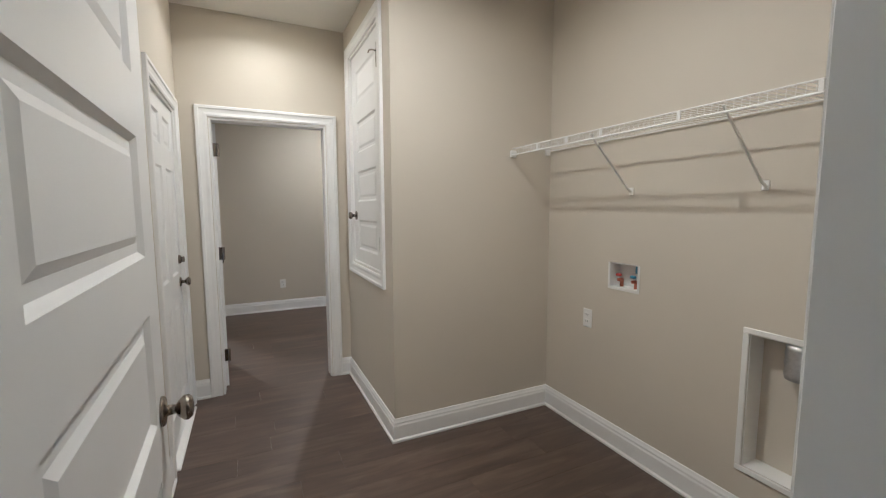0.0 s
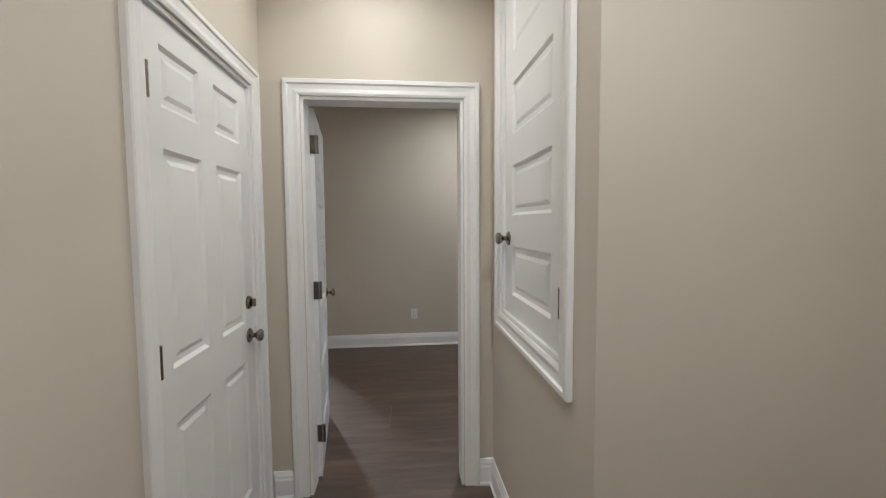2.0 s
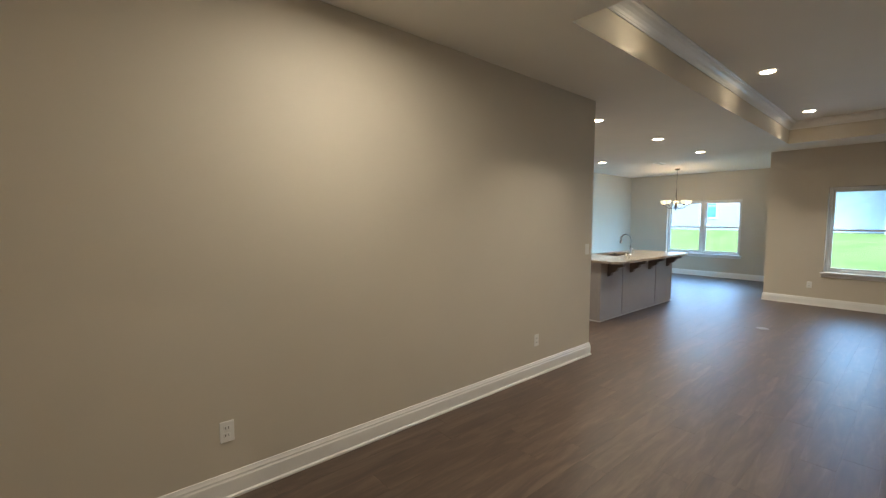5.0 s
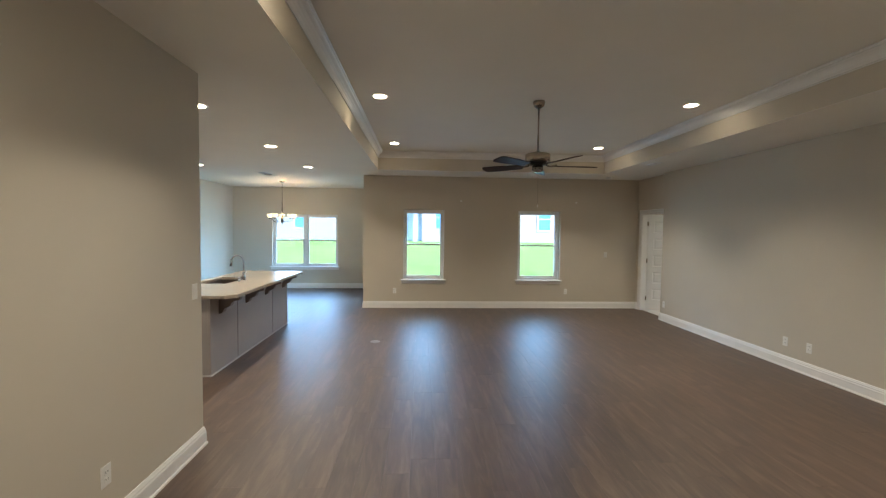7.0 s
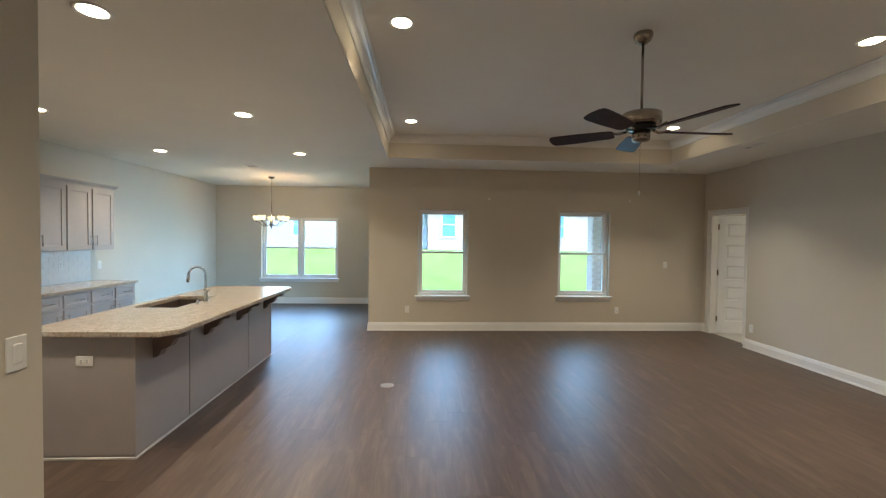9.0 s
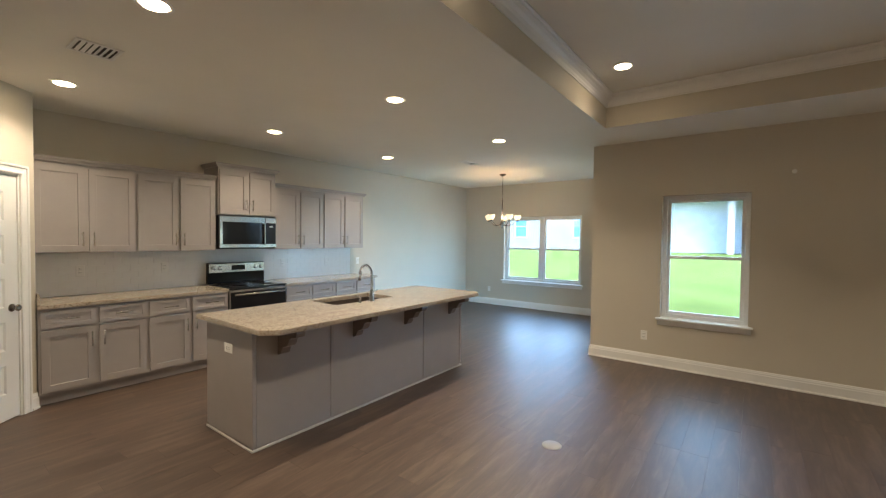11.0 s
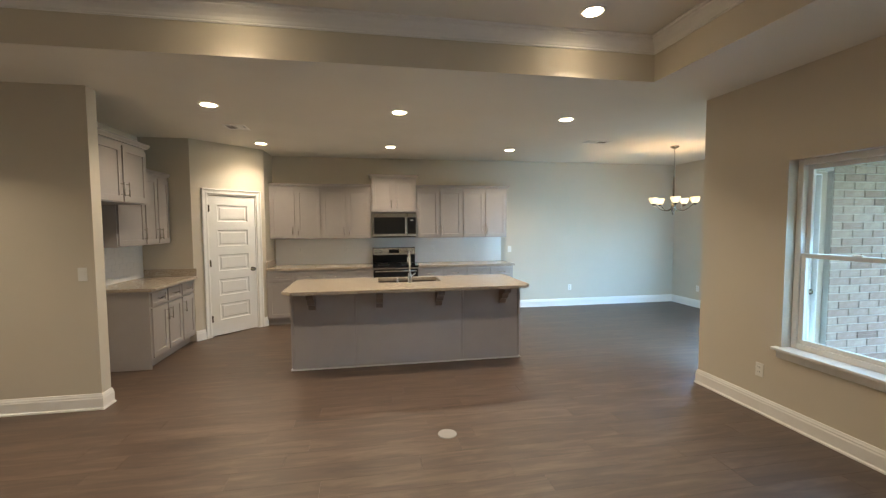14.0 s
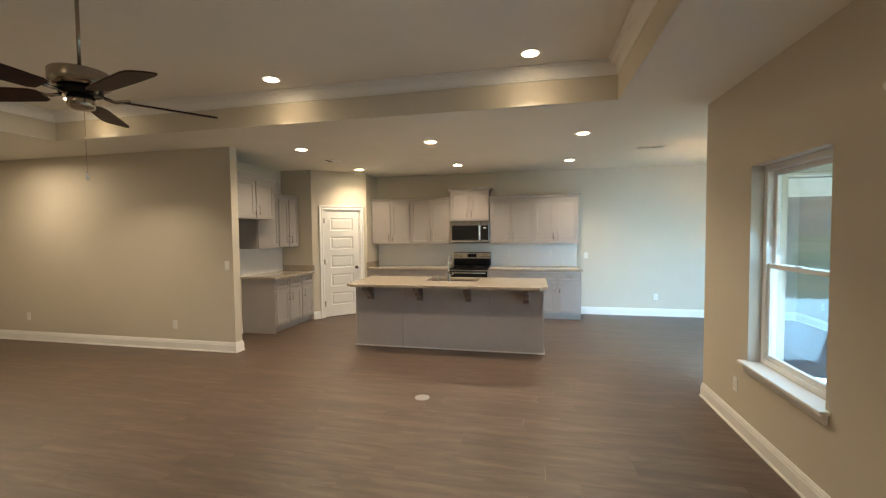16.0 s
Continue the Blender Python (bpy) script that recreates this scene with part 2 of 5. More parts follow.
def grid_slab(us, vs, solid, put):
    """A slab of cells: put(u, v, s) gives a corner on side s (0 or 1); solid(i, j) says which cells are filled."""
    bm = bmesh.new()
    cache = {}

    def vert(i, j, s):
        if (i, j, s) not in cache:
            cache[(i, j, s)] = bm.verts.new(put(us[i], vs[j], s))
        return cache[(i, j, s)]

    full = lambda i, j: 0 <= i < len(us) - 1 and 0 <= j < len(vs) - 1 and solid(i, j)
    for i in range(len(us) - 1):
        for j in range(len(vs) - 1):
            if not full(i, j):
                continue
            for s in (0, 1):
                bm.faces.new([vert(i, j, s), vert(i + 1, j, s), vert(i + 1, j + 1, s), vert(i, j + 1, s)])
            for di, dj, a, b in ((-1, 0, (0, 0), (0, 1)), (1, 0, (1, 0), (1, 1)), (0, -1, (0, 0), (1, 0)), (0, 1, (0, 1), (1, 1))):
                if not full(i + di, j + dj):
                    bm.faces.new([vert(i + a[0], j + a[1], 0), vert(i + b[0], j + b[1], 0), vert(i + b[0], j + b[1], 1), vert(i + a[0], j + a[1], 1)])
    return bm


H = 2.78        # main ceiling
TRAY = 3.12     # raised ceiling


def wall(name, p, q, thick, openings=(), z1=H, mat=None, z0=0.0):
    """A wall whose visible face runs from p to q, with its body to the right of that way; openings (from, to, bottom, top)."""
    p, q = Vector((*p, 0)), Vector((*q, 0))
    d = (q - p).normalized()
    back = Vector((d.y, -d.x, 0)) * thick
    us = sorted({0.0, (q - p).length, *[o[0] for o in openings], *[o[1] for o in openings]})
    vs = sorted({z0, z1, *[o[2] for o in openings], *[o[3] for o in openings]})

    def solid(i, j):
        u, v = (us[i] + us[i + 1]) / 2, (vs[j] + vs[j + 1]) / 2
        return not any(a < u < b and c < v < e for a, b, c, e in openings)

    bm = grid_slab(us, vs, solid, lambda u, v, s: p + d * u + back * s + Vector((0, 0, v)))
    return tagged(link(name, bm, mat or WALL), "greige painted drywall wall", "wall", kind="structure")


BASE = ((0, 0), (0.024, 0), (0.024, 0.012), (0.016, 0.02), (0.016, 0.098), (0.012, 0.108), (0.012, 0.118), (0.008, 0.128), (0.005, 0.140), (0, 0.142))
CROWN = ((0, 0), (0.011, 0), (0.015, 0.007), (0.011, 0.015), (0.016, 0.022), (0.021, 0.040), (0.034, 0.060), (0.056, 0.076), (0.078, 0.083), (0.084, 0.090), (0.084, 0.099), (0.097, 0.106), (0.097, 0.118), (0, 0.118))


def run(name, p, q, profile, z=0.0, m0=0, m1=0, mat=None, label="white painted baseboard", parent=None):
    """A moulding along a wall face from p to q, standing out to the left of that way. m0, m1: mitre at its ends (1 outer, -1 inner corner)."""
    p, q = Vector((*p, z)), Vector((*q, z))
    d = (q - p).normalized()
    n = Vector((-d.y, d.x, 0))
    bm = bmesh.new()
    a = [bm.verts.new(p + n * o + Vector((0, 0, u)) - d * o * m0) for o, u in profile]
    b = [bm.verts.new(q + n * o + Vector((0, 0, u)) + d * o * m1) for o, u in profile]
    k = len(profile)
    for i in range(k):
        bm.faces.new((a[i], a[(i + 1) % k], b[(i + 1) % k], b[i]))
    bm.faces.new(a[::-1])
    bm.faces.new(b)
    ob = link(name, bm, mat or WHITE, parent)
    return ob if parent else tagged(ob, label, "baseboard" if name == "baseboard" else "trim", kind="structure")


CASE = ((0, 0), (0, 0.011), (0.012, 0.015), (0.03, 0.012), (0.052, 0.015), (0.058, 0.021), (0.074, 0.021), (0.078, 0.017), (0.078, 0))


def casing(name, o, along, out, w, h, parent, closed=False, gap=0.006):
    """Door casing round an opening of w by h whose lower corner is o; along and out are unit vectors."""
    o, along, out = Vector(o), Vector(along), Vector(out)
    bm = bmesh.new()
    rows = []
    for u, v in CASE:
        u += gap
        lo = -u if closed else 0.0
        rows.append([bm.verts.new(o + along * a + out * v + Vector((0, 0, z))) for a, z in ((-u, lo), (-u, h + u), (w + u, h + u), (w + u, lo))])
    k = len(rows)
    for i in range(k):
        a, b = rows[i], rows[(i + 1) % k]
        for j in range(4 if closed else 3):
            bm.faces.new((a[j], a[(j + 1) % 4], b[(j + 1) % 4], b[j]))
    if not closed:
        bm.faces.new([r[0] for r in rows])
        bm.faces.new([r[3] for r in rows][::-1])
    return part(name, bm, WHITE, parent)


def panel_slab(w, h, t, panels, rings=((0.012, 0.010), (0.03, 0.010), (0.045, 0.004)), both=True):
    """A slab with sunk panels: x 0..w, y 0..t (front at y=0), z 0..h. panels: (x0, x1, z0, z1). rings: (inset, depth) in from a panel's edge."""
    bm = bmesh.new()
    xs = sorted({0.0, w, *[p[0] for p in panels], *[p[1] for p in panels]})
    zs = sorted({0.0, h, *[p[2] for p in panels], *[p[3] for p in panels]})

    def face(pts):
        bm.faces.new([bm.verts.new(p) for p in pts])

    for y0, s in ((0.0, 1), (t, -1)) if both else ((0.0, 1),):
        for i in range(len(xs) - 1):
            for j in range(len(zs) - 1):
                x, z = (xs[i] + xs[i + 1]) / 2, (zs[j] + zs[j + 1]) / 2
                if not any(a < x < b and c < z < d for a, b, c, d in panels):
                    face(((xs[i], y0, zs[j]), (xs[i + 1], y0, zs[j]), (xs[i + 1], y0, zs[j + 1]), (xs[i], y0, zs[j + 1])))
        for a, b, c, d in panels:
            prev = [(a, y0, c), (b, y0, c), (b, y0, d), (a, y0, d)]
            for inset, depth in rings:
                y = y0 + s * depth
                ring = [(a + inset, y, c + inset), (b - inset, y, c + inset), (b - inset, y, d - inset), (a + inset, y, d - inset)]
                for k in range(4):
                    face((prev[k], prev[(k + 1) % 4], ring[(k + 1) % 4], ring[k]))
                prev = ring
            face(prev)
    if not both:
        face(((0, t, 0), (w, t, 0), (w, t, h), (0, t, h)))
    for pts in (((0, 0, 0), (0, t, 0), (0, t, h), (0, 0, h)), ((w, 0, 0), (w, t, 0), (w, t, h), (w, 0, h)), ((0, 0, 0), (w, 0, 0), (w, t, 0), (0, t, 0)), ((0, 0, h), (w, 0, h), (w, t, h), (0, t, h))):
        face(pts)
    bmesh.ops.remove_doubles(bm, verts=bm.verts[:], dist=0.0004)
    return bm


def knob_mesh(m, reach=0.055):
    return lathe(((0.033, 0), (0.033, 0.004), (0.029, 0.008), (0.012, 0.011), (0.010, reach - 0.028), (0.018, reach - 0.022), (0.027, reach - 0.012), (0.028, reach - 0.004), (0.022, reach + 0.004), (0.008, reach + 0.007)), 18, m)


FIVE = lambda w, h: [(0.118, w - 0.118, 0.215 + k * 0.357, 0.215 + k * 0.357 + 0.237) for k in range(5)]


def door_leaf(name, m, w, h, panels, label, knob_side=1, knob_z=0.92, both_knobs=True, deadbolt=False, hinge_zs=(0.25, 1.05, 1.83), hinge_front=True, rings=None):
    """A door leaf: x from the hinge edge (0) to the latch edge (w), front face at y=0."""
    t = 0.035
    d = thing(name, m, label, "door")
    leaf = part("leaf", panel_slab(w, h, t, panels, rings) if rings else panel_slab(w, h, t, panels), DOORW, d)
    part("knob", knob_mesh(pose(w - 0.06, 0, knob_z, 90, 0, 0)), NICKEL, leaf, "satin nickel door knob", True)
    if both_knobs:
        part("knob", knob_mesh(pose(w - 0.06, t, knob_z, -90, 0, 0)), NICKEL, leaf, "satin nickel door knob", True)
    if deadbolt:
        b = lathe(((0.030, 0), (0.030, 0.006), (0.024, 0.014), (0.008, 0.015)), 18, pose(w - 0.06, 0, knob_z + 0.15, 90, 0, 0))
        box(w - 0.065, w - 0.055, -0.034, -0.014, knob_z + 0.132, knob_z + 0.168, 0.003, b)
        part("deadbolt", b, NICKEL, leaf, "satin nickel deadbolt turn")
    for z in hinge_zs:
        y = -0.009 if hinge_front else t + 0.009
        b = rod((-0.002, y, z - 0.048), (-0.002, y, z + 0.048), 0.0115)
        part("hinge", box(-0.0025, -0.0002, 0.001, t - 0.004, z - 0.048, z + 0.048, 0, b), NICKEL, d, "satin nickel hinge")
    return d


def plate(name, m, label, kind="outlet", gang=1):
    """A wall plate lying in its own xz plane, with its face to -y."""
    w = 0.072 + (gang - 1) * 0.046
    d = thing(name, m, label, "outlet" if kind == "outlet" else "switch", "wall plates")
    part("cover_plate", box(-w / 2, w / 2, -0.006, 0.0, -0.058, 0.058, 0.003), PLASTIC, d)
    if kind == "outlet":
        for z in (-0.02, 0.02):
            s = part("socket", box(-0.017, 0.017, -0.0085, -0.005, z - 0.014, z + 0.014, 0.002), PLASTIC, d)
            b = box(-0.009, -0.006, -0.0088, -0.008, z - 0.004, z + 0.008)
            part("slots", box(0.006, 0.009, -0.0088, -0.008, z - 0.004, z + 0.008, 0, b), SHADOWGAP, s)
    else:
        for g in range(gang):
            x = (g - (gang - 1) / 2) * 0.046
            part("rocker", box(x - 0.017, x + 0.017, -0.010, -0.005, -0.033, 0.033, 0.003), PLASTIC, d)
    return d


# ---- structure ----
# laundry: corridor and alcove
LX0, LX1, AX1 = -0.116, 1.044, 2.175
wall("wall_laundry_front", (LX0 - 0.12, 0.008), (1.25, 0.008), -0.122, ((0.075 - LX0 + 0.12, 0.884 - LX0 + 0.12, -0.001, 2.045),))
wall("wall_laundry_left", (LX0, -3.15), (LX0, 0.008), -0.12, ((2.22, 3.015, -0.001, 2.045),))
wall("wall_laundry_right", (LX1, -1.152), (LX1, 0.008), 0.098, ((0.220, 0.967, 0.985, 2.52),))
wall("wall_alcove_end", (AX1, -1.152), (LX1 + 0.098, -1.152), 0.12)
wall("wall_alcove_back", (AX1, -3.15), (AX1, -1.032), 0.12, ((0.43, 0.71, 0.29, 0.875), (1.262, 1.458, 0.945, 1.09)))
wall("wall_laundry_rear", (LX0 - 0.12, -3.15), (AX1 + 0.12, -3.15), 0.12, ((0.115 - LX0 + 0.12, 0.945 - LX0 + 0.12, -0.001, 2.045),))
# small room behind the first doorway
wall("wall_rear_room_left", (-0.7, -5.2), (-0.7, -3.27), -0.1)
wall("wall_rear_room_end", (-0.8, -5.2), (2.4, -5.2), 0.1)
wall("wall_rear_room_right", (2.3, -5.2), (2.3, -3.27), 0.1)
# hall and great room
wall("wall_long", (4.376, 2.612), (-0.60, 2.612), 0.13)
wall("wall_hall_left", (-1.75, 0.13), (-1.75, 4.3), -0.1)
wall("wall_hall_near", (-1.75, 0.13), (LX0 - 0.12, 0.13), 0.1)
wall("wall_hall_corner", (1.144, 0.03), (1.635, 0.03), 0.12)
wall("wall_great_left", (1.735, -1.032), (1.735, 0.03), -0.1)
RY, RX = -3.60, 8.79
wall("wall_great_rear_left", (2.375, RY), (2.375, -1.032), -0.1)
wall("wall_right", (2.275, RY), (RX, RY), 0.14)
DY = -3.72
wall("wall_bedroom_door", (RX - 0.6, DY), (9.932, DY), 0.12, ((0.78, 1.545, -0.001, 2.045),))
FX = 9.932
WZ0, WZ1 = 0.605, 2.085
WA, WB = (0.48, 1.345), (-2.015, -1.10)
wall("wall_windows", (FX, DY - 0.1), (FX, 2.176), 0.24, tuple((w[0] - DY + 0.1, w[1] - DY + 0.1, WZ0, WZ1) for w in (WA, WB)))
# dining and kitchen
DX, KY = 12.82, 6.12
PD = (10.19, 11.12)
wall("wall_dining_side", (FX + 0.24, 2.176), (DX + 0.25, 2.176), 0.16, ((PD[0] - FX - 0.24, PD[1] - FX - 0.24, -0.001, 2.08),))
WC = (3.28, 5.07)
wall("wall_dining_window", (DX, 2.176), (DX, KY + 0.12), 0.25, ((WC[0] - 2.176, WC[1] - 2.176, 0.60, 2.045),))
wall("wall_kitchen_back", (DX, KY), (3.57, KY), 0.12)
KX = 3.69
wall("wall_kitchen_left", (KX, KY), (KX, 2.742), 0.12)
wall("wall_pantry_short", (4.31, 4.765), (KX, 4.765), 0.09)
PA, PB = Vector((4.31, 4.765)), Vector((5.075, 5.53))
plen = (PB - PA).length
pway = (PB - PA).normalized()
wall("wall_pantry_angled", tuple(PB), tuple(PA), 0.09, ((plen - 0.93, plen - 0.215, -0.001, 2.045),))
wall("wall_pantry_side", (5.075, KY), (5.075, 5.53), 0.09)
# bath off the hall, seen past the door hinge, and the bedroom beyond the far door
wall("wall_bath_end", (-0.3, 4.3), (-1.85, 4.3), 0.1)
wall("wall_bath_side", (-0.47, 2.742), (-0.47, 4.3), 0.1)
wall("wall_bedroom_end", (7.4, -6.6), (10.2, -6.6), 0.1)
wall("wall_bedroom_left", (7.5, -6.6), (7.5, -3.84), -0.1)
# the opening in this wall is unseen, added to let daylight in
wall("wall_bedroom_right", (10.1, -6.6), (10.1, DY - 0.1), 0.1, ((0.5, 1.5, 0.6, 2.08),))

# ceilings
cx = [-1.9, 2.60, 9.075, DX + 0.25]
cy = [-6.7, -2.56, 1.79, KY + 0.12]
slab = grid_slab(cx, cy, lambda i, j: (i, j) != (1, 1), lambda u, v, s: Vector((u, v, H + s * (TRAY - H))))
box(2.5, 9.175, -2.66, 1.89, TRAY, TRAY + 0.1, 0, slab)
tagged(link("ceiling", slab, CEIL), "flat off-white ceiling with a raised tray", "ceiling", kind="structure")
tray = [(2.60, -2.56), (9.075, -2.56), (9.075, 1.79), (2.60, 1.79)]
side = bmesh.new()
for a, b in zip(tray, tray[1:] + tray[:1]):
    d = (Vector(b) - Vector(a)).normalized()
    n = Vector((-d.y, d.x)) * 0.004
    a, b = Vector(a) + n + d * 0.004, Vector(b) + n - d * 0.004
    side.faces.new([side.verts.new((*p, z)) for p, z in ((a, H + 0.002), (b, H + 0.002), (b, TRAY - 0.118), (a, TRAY - 0.118))])
tagged(link("tray_band", side, WALL), "greige painted sides of the ceiling tray", "ceiling", kind="structure")
for a, b in zip(tray, tray[1:] + tray[:1]):
    d = (Vector(b) - Vector(a)).normalized()
    run("trim", a, b, CROWN, TRAY - 0.119, -1, -1, label="white crown moulding in the ceiling tray")

# baseboards
CW = 0.084
for p, q, m0, m1 in (
    ((4.376, 2.742), (4.376, 2.612), 1, 1), ((4.376, 2.612), (-0.60, 2.612), 1, 0), ((KX, 2.742), (4.376, 2.742), -1, 1), ((KX, 3.60), (KX, 2.742), 0, -1),
    ((LX1, -1.152), (LX1, 0.008), 1, -1), ((LX1, 0.008), (0.884 + CW, 0.008), -1, 0), ((0.075 - CW, 0.008), (LX0, 0.008), 0, -1),
    ((LX0, -0.93 - CW), (LX0, -3.15), 0, -1), 
    ((AX1, -1.152), (LX1, -1.152), -1, 1), ((AX1, -3.15), (AX1, -1.152), -1, -1), ((0.945 + CW, -3.15), (AX1, -3.15), 0, -1),
    ((0.884 + CW, 0.13), (1.25, 0.13), 0, 1), ((1.25, 0.13), (1.25, 0.03), 1, -1), ((1.25, 0.03), (1.735, 0.03), -1, 1), ((1.735, 0.03), (1.735, -1.032), 1, 0),
    ((2.375, RY), (RX, RY), 0, 1), ((RX, RY), (RX, DY), 1, -1),
    ((9.745 + CW, DY), (FX, DY), 0, -1), ((FX, DY), (FX, 2.176), -1, 1), ((FX, 2.176), (PD[0] - CW, 2.176), 1, 0),
    ((PD[1] + CW, 2.176), (DX, 2.176), 0, -1), ((DX, 2.176), (DX, KY), -1, -1), ((DX, KY), (9.17, KY), -1, 0),
    (tuple(PB), tuple(PA + pway * (0.93 + CW)), 0, 0), (tuple(PA + pway * (0.215 - CW)), tuple(PA), 0, 0),
):
    run("baseboard", p, q, BASE, 0.0, m0, m1)

# ground, porch
g = bmesh.new()
bmesh.ops.create_grid(g, x_segments=200, y_segments=8, size=400)
for v in g.verts:
    rise = min(1.0, max(0.0, (v.co.x - 15) / 12))
    v.co.z = -0.16 + 1.0 * rise * rise * (3 - 2 * rise)
tagged(link("ground", g, LAWN), "green mown lawn", "lawn", kind="structure")
floor = tagged(link("floor", box(-1.9, DX + 0.2, -6.7, KY + 0.1, -0.15, -0.012), TILE), "brown wood-look vinyl plank floor", "floor", kind="structure")
tagged(link("porch_floor", box(DX + 0.25, 13.35, -4.2, 2.1, -0.159, -0.05, 0.01), CONCRETE), "grey concrete porch edge", "porch", kind="structure")
tagged(link("porch_slab", box(10.162, DX + 0.25, -4.2, 2.03, -0.011, -0.004), CONCRETE), "grey concrete porch floor", "porch", kind="structure")
tagged(link("porch_ceiling", box(10.162, 13.4, -4.2, 2.03, 2.62, 2.7), SIDING), "white porch ceiling", "ceiling", kind="structure")
tagged(link("porch_beam", box(12.95, 13.25, -4.2, 1.95, 2.40, 2.62, 0.01), WHITE), "white wrapped porch beam", "beam", kind="structure")

# windows


def window(name, m, w, h, units, label, apron=True):
    """A single-hung vinyl window in an opening: x along the wall 0..w, inside face of the wall at y=0, outwards +y, z 0..h."""
    d = tagged(new(name), label, "window", kind="structure")
    d.matrix_world = m
    y0, f = 0.085, 0.045
    uw = w / units
    for k in range(units):
        a, b = k * uw, (k + 1) * uw
        fr = bmesh.new()
        for x0, x1, z0, z1 in ((a, a + f, 0, h), (b - f, b, 0, h), (a + f, b - f, 0, f), (a + f, b - f, h - f, h)):
            box(x0, x1, y0, y0 + 0.08, z0, z1, 0.004, fr)
        part("window_frame", fr, PLASTIC, d, "white vinyl window frame")
        mid, s = h / 2, 0.034
        for nm, yy, z0, z1 in (("lower_sash", y0 + 0.012, f, mid + s / 2), ("upper_sash", y0 + 0.045, mid - s / 2, h - f)):
            sa = bmesh.new()
            for x0, x1, c0, c1 in ((a + f, a + f + s, z0, z1), (b - f - s, b - f, z0, z1), (a + f + s, b - f - s, z0, z0 + s), (a + f + s, b - f - s, z1 - s, z1)):
                box(x0, x1, yy, yy + 0.03, c0, c1, 0.003, sa)
            sash = part(nm, sa, PLASTIC, d, "white vinyl sash")
            pane = part("pane", box(a + f + s - 0.004, b - f - s + 0.004, yy + 0.012, yy + 0.016, z0 + s - 0.004, z1 - s + 0.004), GLASS, sash)
            pane.visible_shadow = False
        lock = box((a + b) / 2 - 0.03, (a + b) / 2 + 0.03, y0 - 0.004, y0 + 0.014, mid + s / 2, mid + s / 2 + 0.012, 0.003)
        part("sash_lock", lock, PLASTIC, d)
    if apron:
        part("window_sill", box(-0.045, w + 0.045, -0.055, y0, -0.022, 0.002, 0.006, None, 2), WHITE, d, "white painted window stool")
        part("apron", box(-0.03, w + 0.03, -0.016, -0.001, -0.085, -0.023, 0.004), WHITE, d, "white painted apron")
    return d


INTO_X = lambda x, y, z: pose(x, y, z, 0, 0, -90)   # local x runs to -y, local y to +x
window("window_1", INTO_X(FX, WA[1], WZ0), WA[1] - WA[0], WZ1 - WZ0, 1, "white single-hung window with painted sill")
window("window_2", INTO_X(FX, WB[1], WZ0), WB[1] - WB[0], WZ1 - WZ0, 1, "white single-hung window with painted sill")
window("window_3", INTO_X(DX, WC[1], 0.60), WC[1] - WC[0], 1.445, 2, "white double window with two single-hung units")

# doors with casings


def jamb(name, m, w, h, depth, label, out0=True, out1=True, closed=False):
    """Jamb lining and casings of a doorway: x 0..w across the opening, y 0..depth through the wall, near face at y=0."""
    d = tagged(new(name), label, "doorway", kind="structure")
    d.matrix_world = m
    b = bmesh.new()
    for x0, x1, z0, z1 in ((-0.001, 0.014, 0, h), (w - 0.014, w + 0.001, 0, h), (0.014, w - 0.014, h - 0.014, h + 0.001)):
        box(x0, x1, -0.001, depth + 0.001, z0, z1, 0.001, b)
    if closed:
        box(0.014, w - 0.014, -0.001, depth + 0.001, -0.001, 0.014, 0.001, b)
    part("jamb", b, WHITE, d)
    if out0:
        casing("casing", (0, 0, 0), (1, 0, 0), (0, -1, 0), w, h, d, closed, 0.004)
    if out1:
        casing("casing", (0, depth, 0), (1, 0, 0), (0, 1, 0), w, h, d, closed, 0.004)
    return d


# hall doorway, leaf swung into the hall
jamb("door_1", pose(0.075, 0.008, 0), 0.809, 2.045, 0.122, "white cased doorway between laundry and hall")
LW = 0.775
door_leaf("hall_door", pose(0.108, 0.155, 0.008, 0, 0, 97), LW, 2.02, FIVE(LW, 2.02), "white five-panel door standing open into the hall", both_knobs=True, hinge_front=True)
# door in the left wall, closed
jamb("door_2", pose(LX0, -0.93, 0, 0, 0, 90), 0.795, 2.045, 0.12, "white cased doorway in the laundry wall", out1=False)
SW = 0.765
cols = ((0.09, 0.325), (SW - 0.325, SW - 0.09))
six = [(a, b, z0, z1) for a, b in cols for z0, z1 in ((0.20, 0.80), (0.97, 1.63), (1.75, 1.93))]
door_leaf("side_door", pose(LX0 - 0.012, -0.915, 0.012, 0, 0, 90), SW, 2.016, six, "closed white six-panel door with deadbolt and knob", deadbolt=True, both_knobs=False, knob_z=0.905, hinge_zs=(0.25, 1.02, 1.80))
tagged(link("threshold", box(LX0 - 0.10, LX0 + 0.03, -0.925, -0.14, 0.0, 0.012, 0.004), WHITE), "white door threshold strip", "trim", kind="structure")
# small access door in the right wall
jamb("door_3", pose(LX1, -0.185, 0.985, 0, 0, -90), 0.747, 1.535, 0.10, "white casing round the raised access door", out1=False, closed=True)
AW, AH = 0.717, 1.505
apan = [(0.115, AW - 0.115, 0.094 + k * 0.356, 0.094 + k * 0.356 + 0.220) for k in range(4)]
door_leaf("access_door", pose(LX1 + 0.012, -0.917, 1.0, 0, 0, -90) @ Matrix.Scale(-1, 4, (1, 0, 0)), AW, AH, apan, "closed short white panelled access door with nickel knob", both_knobs=False, knob_z=0.345, hinge_zs=(0.170, 1.34))
